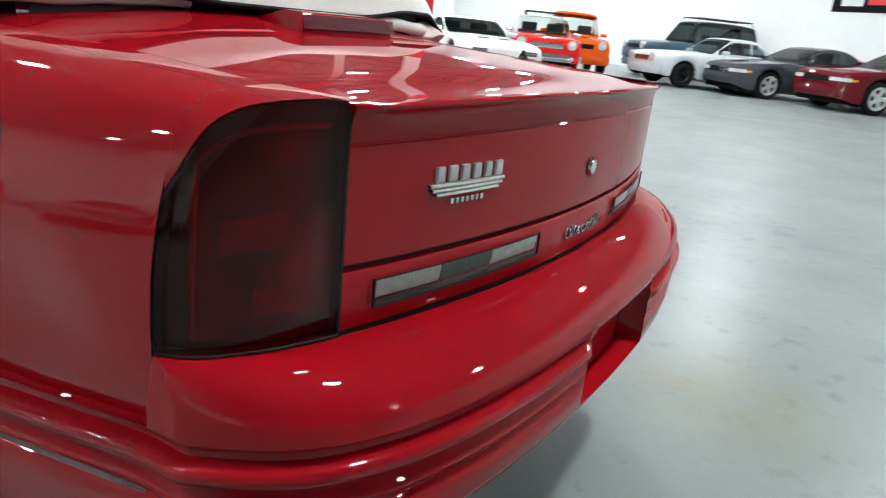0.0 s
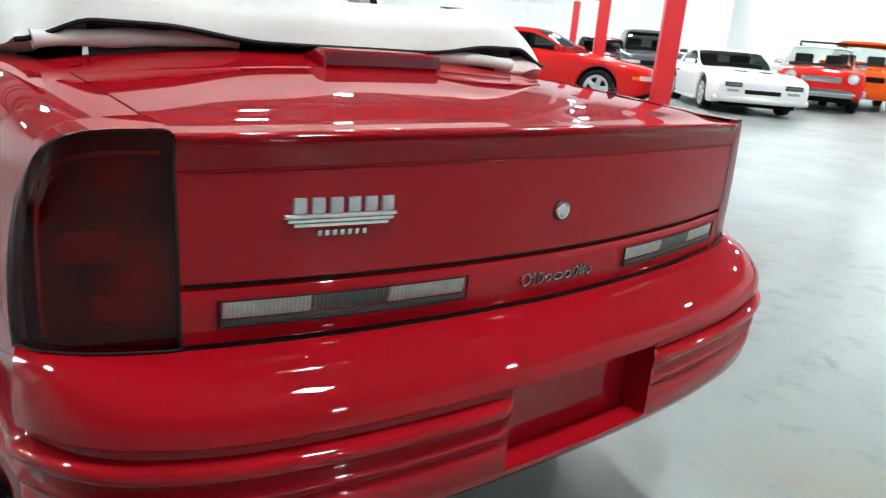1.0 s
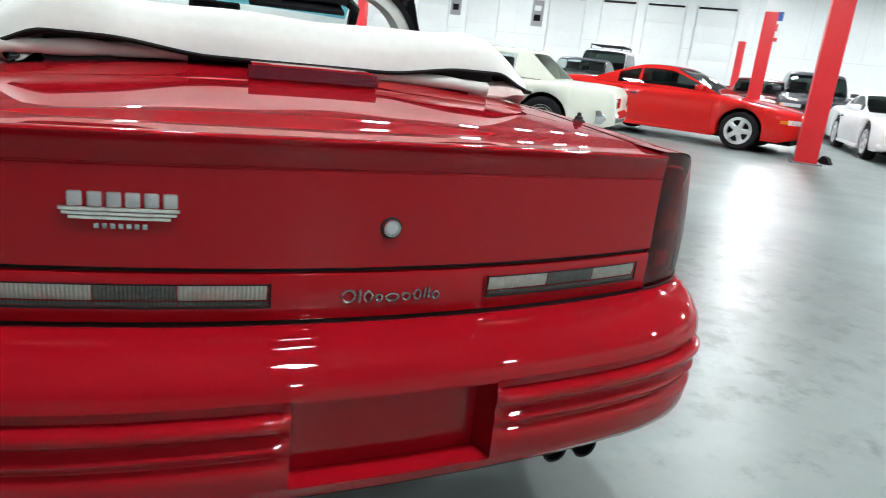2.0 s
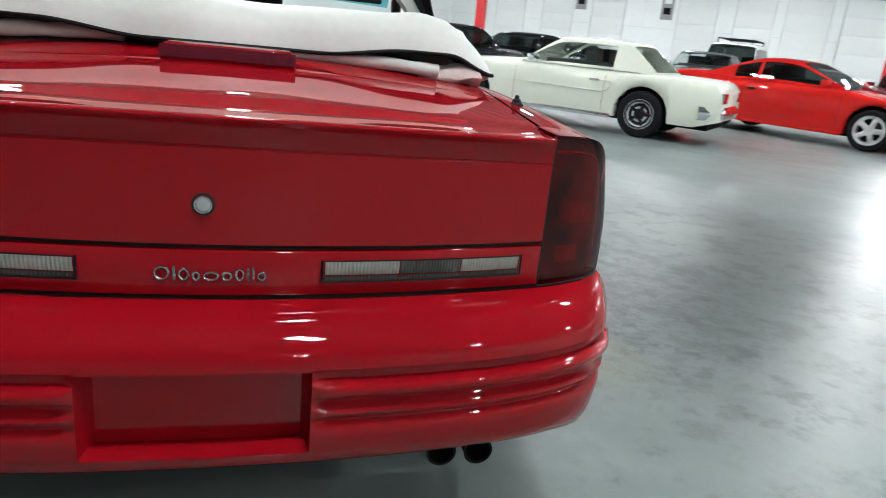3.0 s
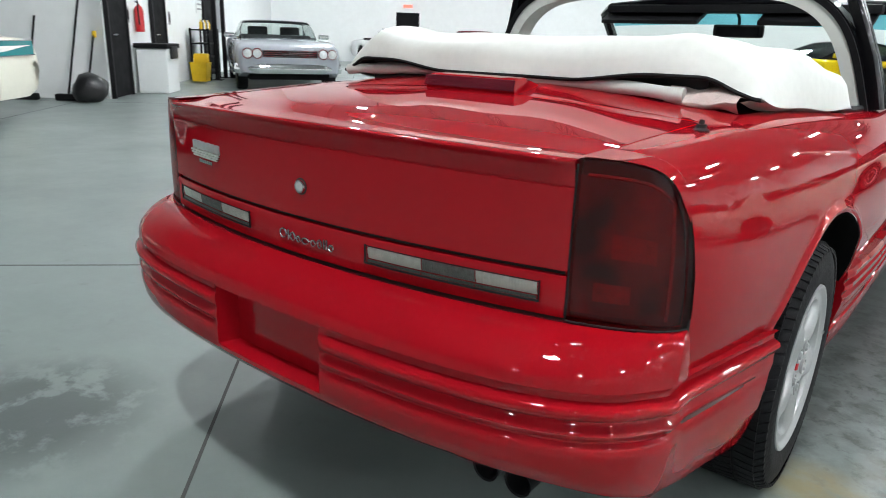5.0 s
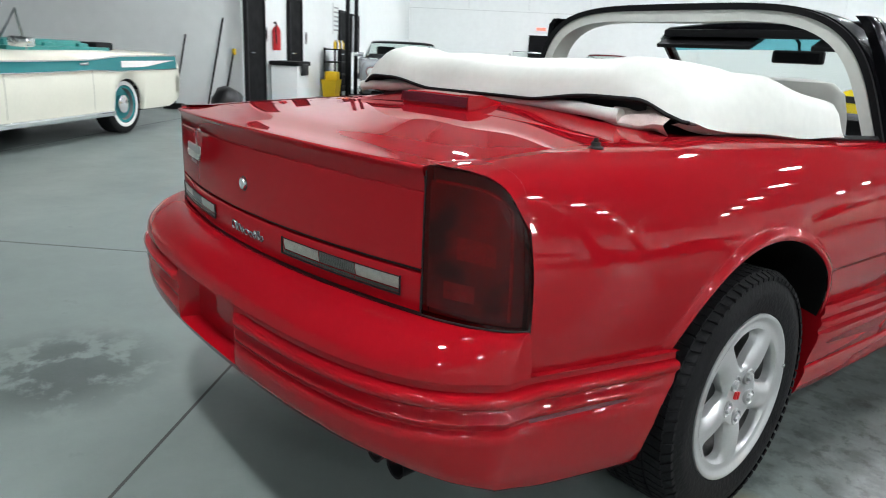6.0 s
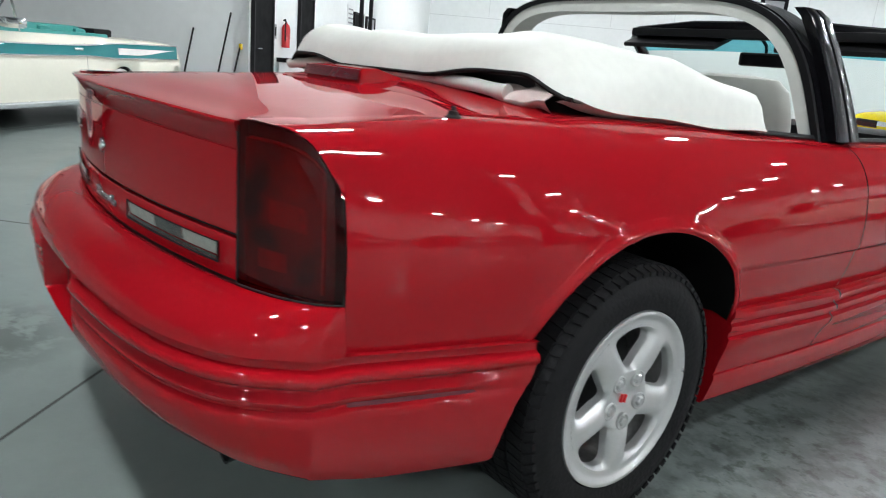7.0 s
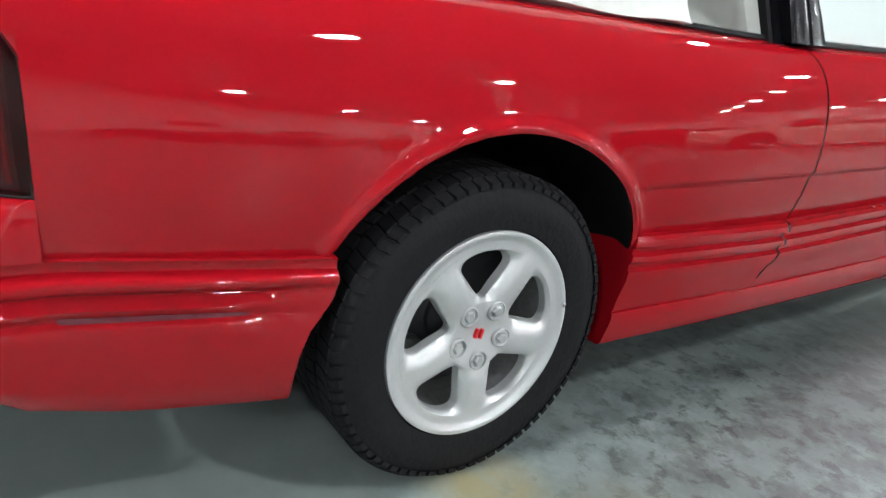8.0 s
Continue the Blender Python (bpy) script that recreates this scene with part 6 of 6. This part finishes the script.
parked_car("fifties_sedan", "red and white fifties car with a wide chrome grille", (16.9, 6.8), (-0.88, -0.48), P_RED2, 5.0, 1.88, 1.52, 2.92, 0.9, 0.98, 0.98, 0.98, 0.28, 0.75, 0.2, -0.8, -1.4, "dish", 0.34, "round", roof_paint=P_WHITE, chrome=True, near="left", rack=True)
parked_car("orange_pickup", "orange pickup with black wheels beside the red classic", (19.4, 6.9), (-0.88, -0.48), P_ORANGE, 4.9, 1.85, 1.75, 2.9, 0.8, 1.05, 1.02, 1.0, 0.35, 0.7, 0.3, -0.35, -0.6, "dark", 0.37, "round", near="left")
parked_car("roof_rack_suv", "slate blue four-wheel drive with a black roof rack", (22.64, 6.03), mU, P_BLUE, 4.5, 1.85, 1.95, 2.6, 0.7, 1.20, 1.18, 1.2, 0.48, 0.75, 0.35, -1.75, -2.0, "dark", 0.42, "round", near="left", rack=True, roof_paint=P_BLACK, glass=M_GLASSD)
parked_car("compact_classic", "pale silver sixties two-door with dark wheels", (18.45, 4.3), mU, P_SILVER, 4.65, 1.80, 1.40, 2.8, 0.85, 0.92, 0.92, 0.92, 0.27, 0.65, 0.1, -0.75, -1.35, "dark", 0.325, "round", chrome=False, near="left", grille=M_CHROME)
parked_car("grey_coupe", "dark grey modern coupe with chrome grille", (18.15, 2.1), mU, P_GREY, 4.7, 1.85, 1.38, 2.75, 0.9, 0.92, 0.90, 0.95, 0.2, 0.7, 0.0, -0.85, -1.6, "five", 0.335, "modern", near="left", glass=M_GLASSD, grille=M_CHROME)
parked_car("maroon_sedan", "maroon sedan with large chrome wheels", (17.35, -0.3), mU, P_MAROON, 5.0, 1.9, 1.46, 3.05, 0.98, 1.0, 0.98, 1.02, 0.22, 0.8, 0.1, -0.95, -1.7, "five", 0.37, "modern", near="left", glass=M_GLASSD)
parked_car("teal_convertible", "teal convertible parked at the far wall", (31.2, 25.0), mV, M_TEAL, 5.0, 1.9, 1.40, 3.0, 0.9, 0.95, 0.95, 0.95, 0.25, 0.7, 0.2, -0.9, -1.3, "dish", 0.34, "round", roof="open", chrome=True)
parked_car("black_wagon", "black wagon with white roof rack in the back row", (12.6, 18.8), mV, P_BLACK, 4.9, 1.9, 1.85, 2.8, 0.9, 1.1, 1.08, 1.1, 0.3, 0.8, 0.3, -1.9, -2.2, "five", 0.36, "modern", rack=True, near="right", roof_paint=P_WHITE, glass=M_GLASSD)
parked_car("green_classic", "dark classic sedan behind the red coupe", (10.2, 16.6), mV, P_GREY, 5.0, 1.9, 1.42, 3.0, 0.9, 0.95, 0.95, 0.95, 0.25, 0.75, 0.2, -0.9, -1.5, "dish", 0.34, "round", chrome=True, near="right")
parked_car("maroon_coupe", "maroon coupe beyond the bright red coupe", (15.0, 14.2), mV, P_MAROON, 4.8, 1.85, 1.36, 2.75, 0.95, 0.92, 0.90, 0.95, 0.22, 0.7, 0.0, -0.85, -1.5, "five", 0.33, "modern", near="right", glass=M_GLASSD)
parked_car("grey_suv", "dark grey sport utility car beside the white coupe", (15.2, 12.6), mV, P_GREY, 4.7, 1.9, 1.66, 2.75, 0.9, 1.05, 1.02, 1.1, 0.28, 0.8, 0.3, -1.7, -2.1, "five", 0.36, "modern", near="right", glass=M_GLASSD)
parked_car("finned_convertible", "ivory fifties convertible with teal flash and whitewall tyres", (-5.45, -0.37), (0.67, -0.74), P_IVORY, 5.36, 2.0, 1.42, 3.05, 0.95, 0.98, 0.98, 0.96, 0.28, 0.75, 0.2, -0.9, -1.25, "teal", 0.36, "round", roof="open", chrome=True, stripe=M_TEAL, cabin=M_TEALTRIM, near="left", arch=-0.055, inset=0.07)
parked_car("silver_luxury_car", "silver sixties luxury car with chrome bumper and dark roof", (-9.95, 9.2), (0.84, -0.54), P_PEWTER, 5.6, 2.0, 1.38, 3.3, 0.95, 0.96, 0.96, 0.96, 0.28, 0.8, 0.3, -0.9, -1.5, "dark", 0.36, "wide", chrome=True, roof_paint=P_BLACK)
parked_car("white_convertible", "white sixties convertible by the end wall", (-16.3, 20.2), (0.92, -0.38), P_WHITE, 4.9, 1.85, 1.35, 2.9, 0.9, 0.92, 0.92, 0.92, 0.26, 0.7, 0.2, -0.8, -1.3, "dark", 0.34, "round", roof="open", chrome=True)
parked_car("dark_red_classic", "dark red sixties car facing the hall", (-14.3, 21.2), (0.45, -0.89), P_MAROON, 4.9, 1.9, 1.42, 2.9, 0.9, 0.95, 0.95, 0.95, 0.27, 0.7, 0.2, -0.8, -1.4, "dark", 0.34, "round", chrome=True)
parked_car("yellow_coupe", "yellow coupe with a black bonnet stripe", (-3.6, 15.2), mV, P_YELLOW, 4.7, 1.88, 1.32, 2.7, 0.95, 0.94, 0.94, 0.96, 0.22, 0.6, -0.1, -0.85, -1.45, "five", 0.34, "modern", near="right", roof_paint=P_BLACK, glass=M_GLASSD)
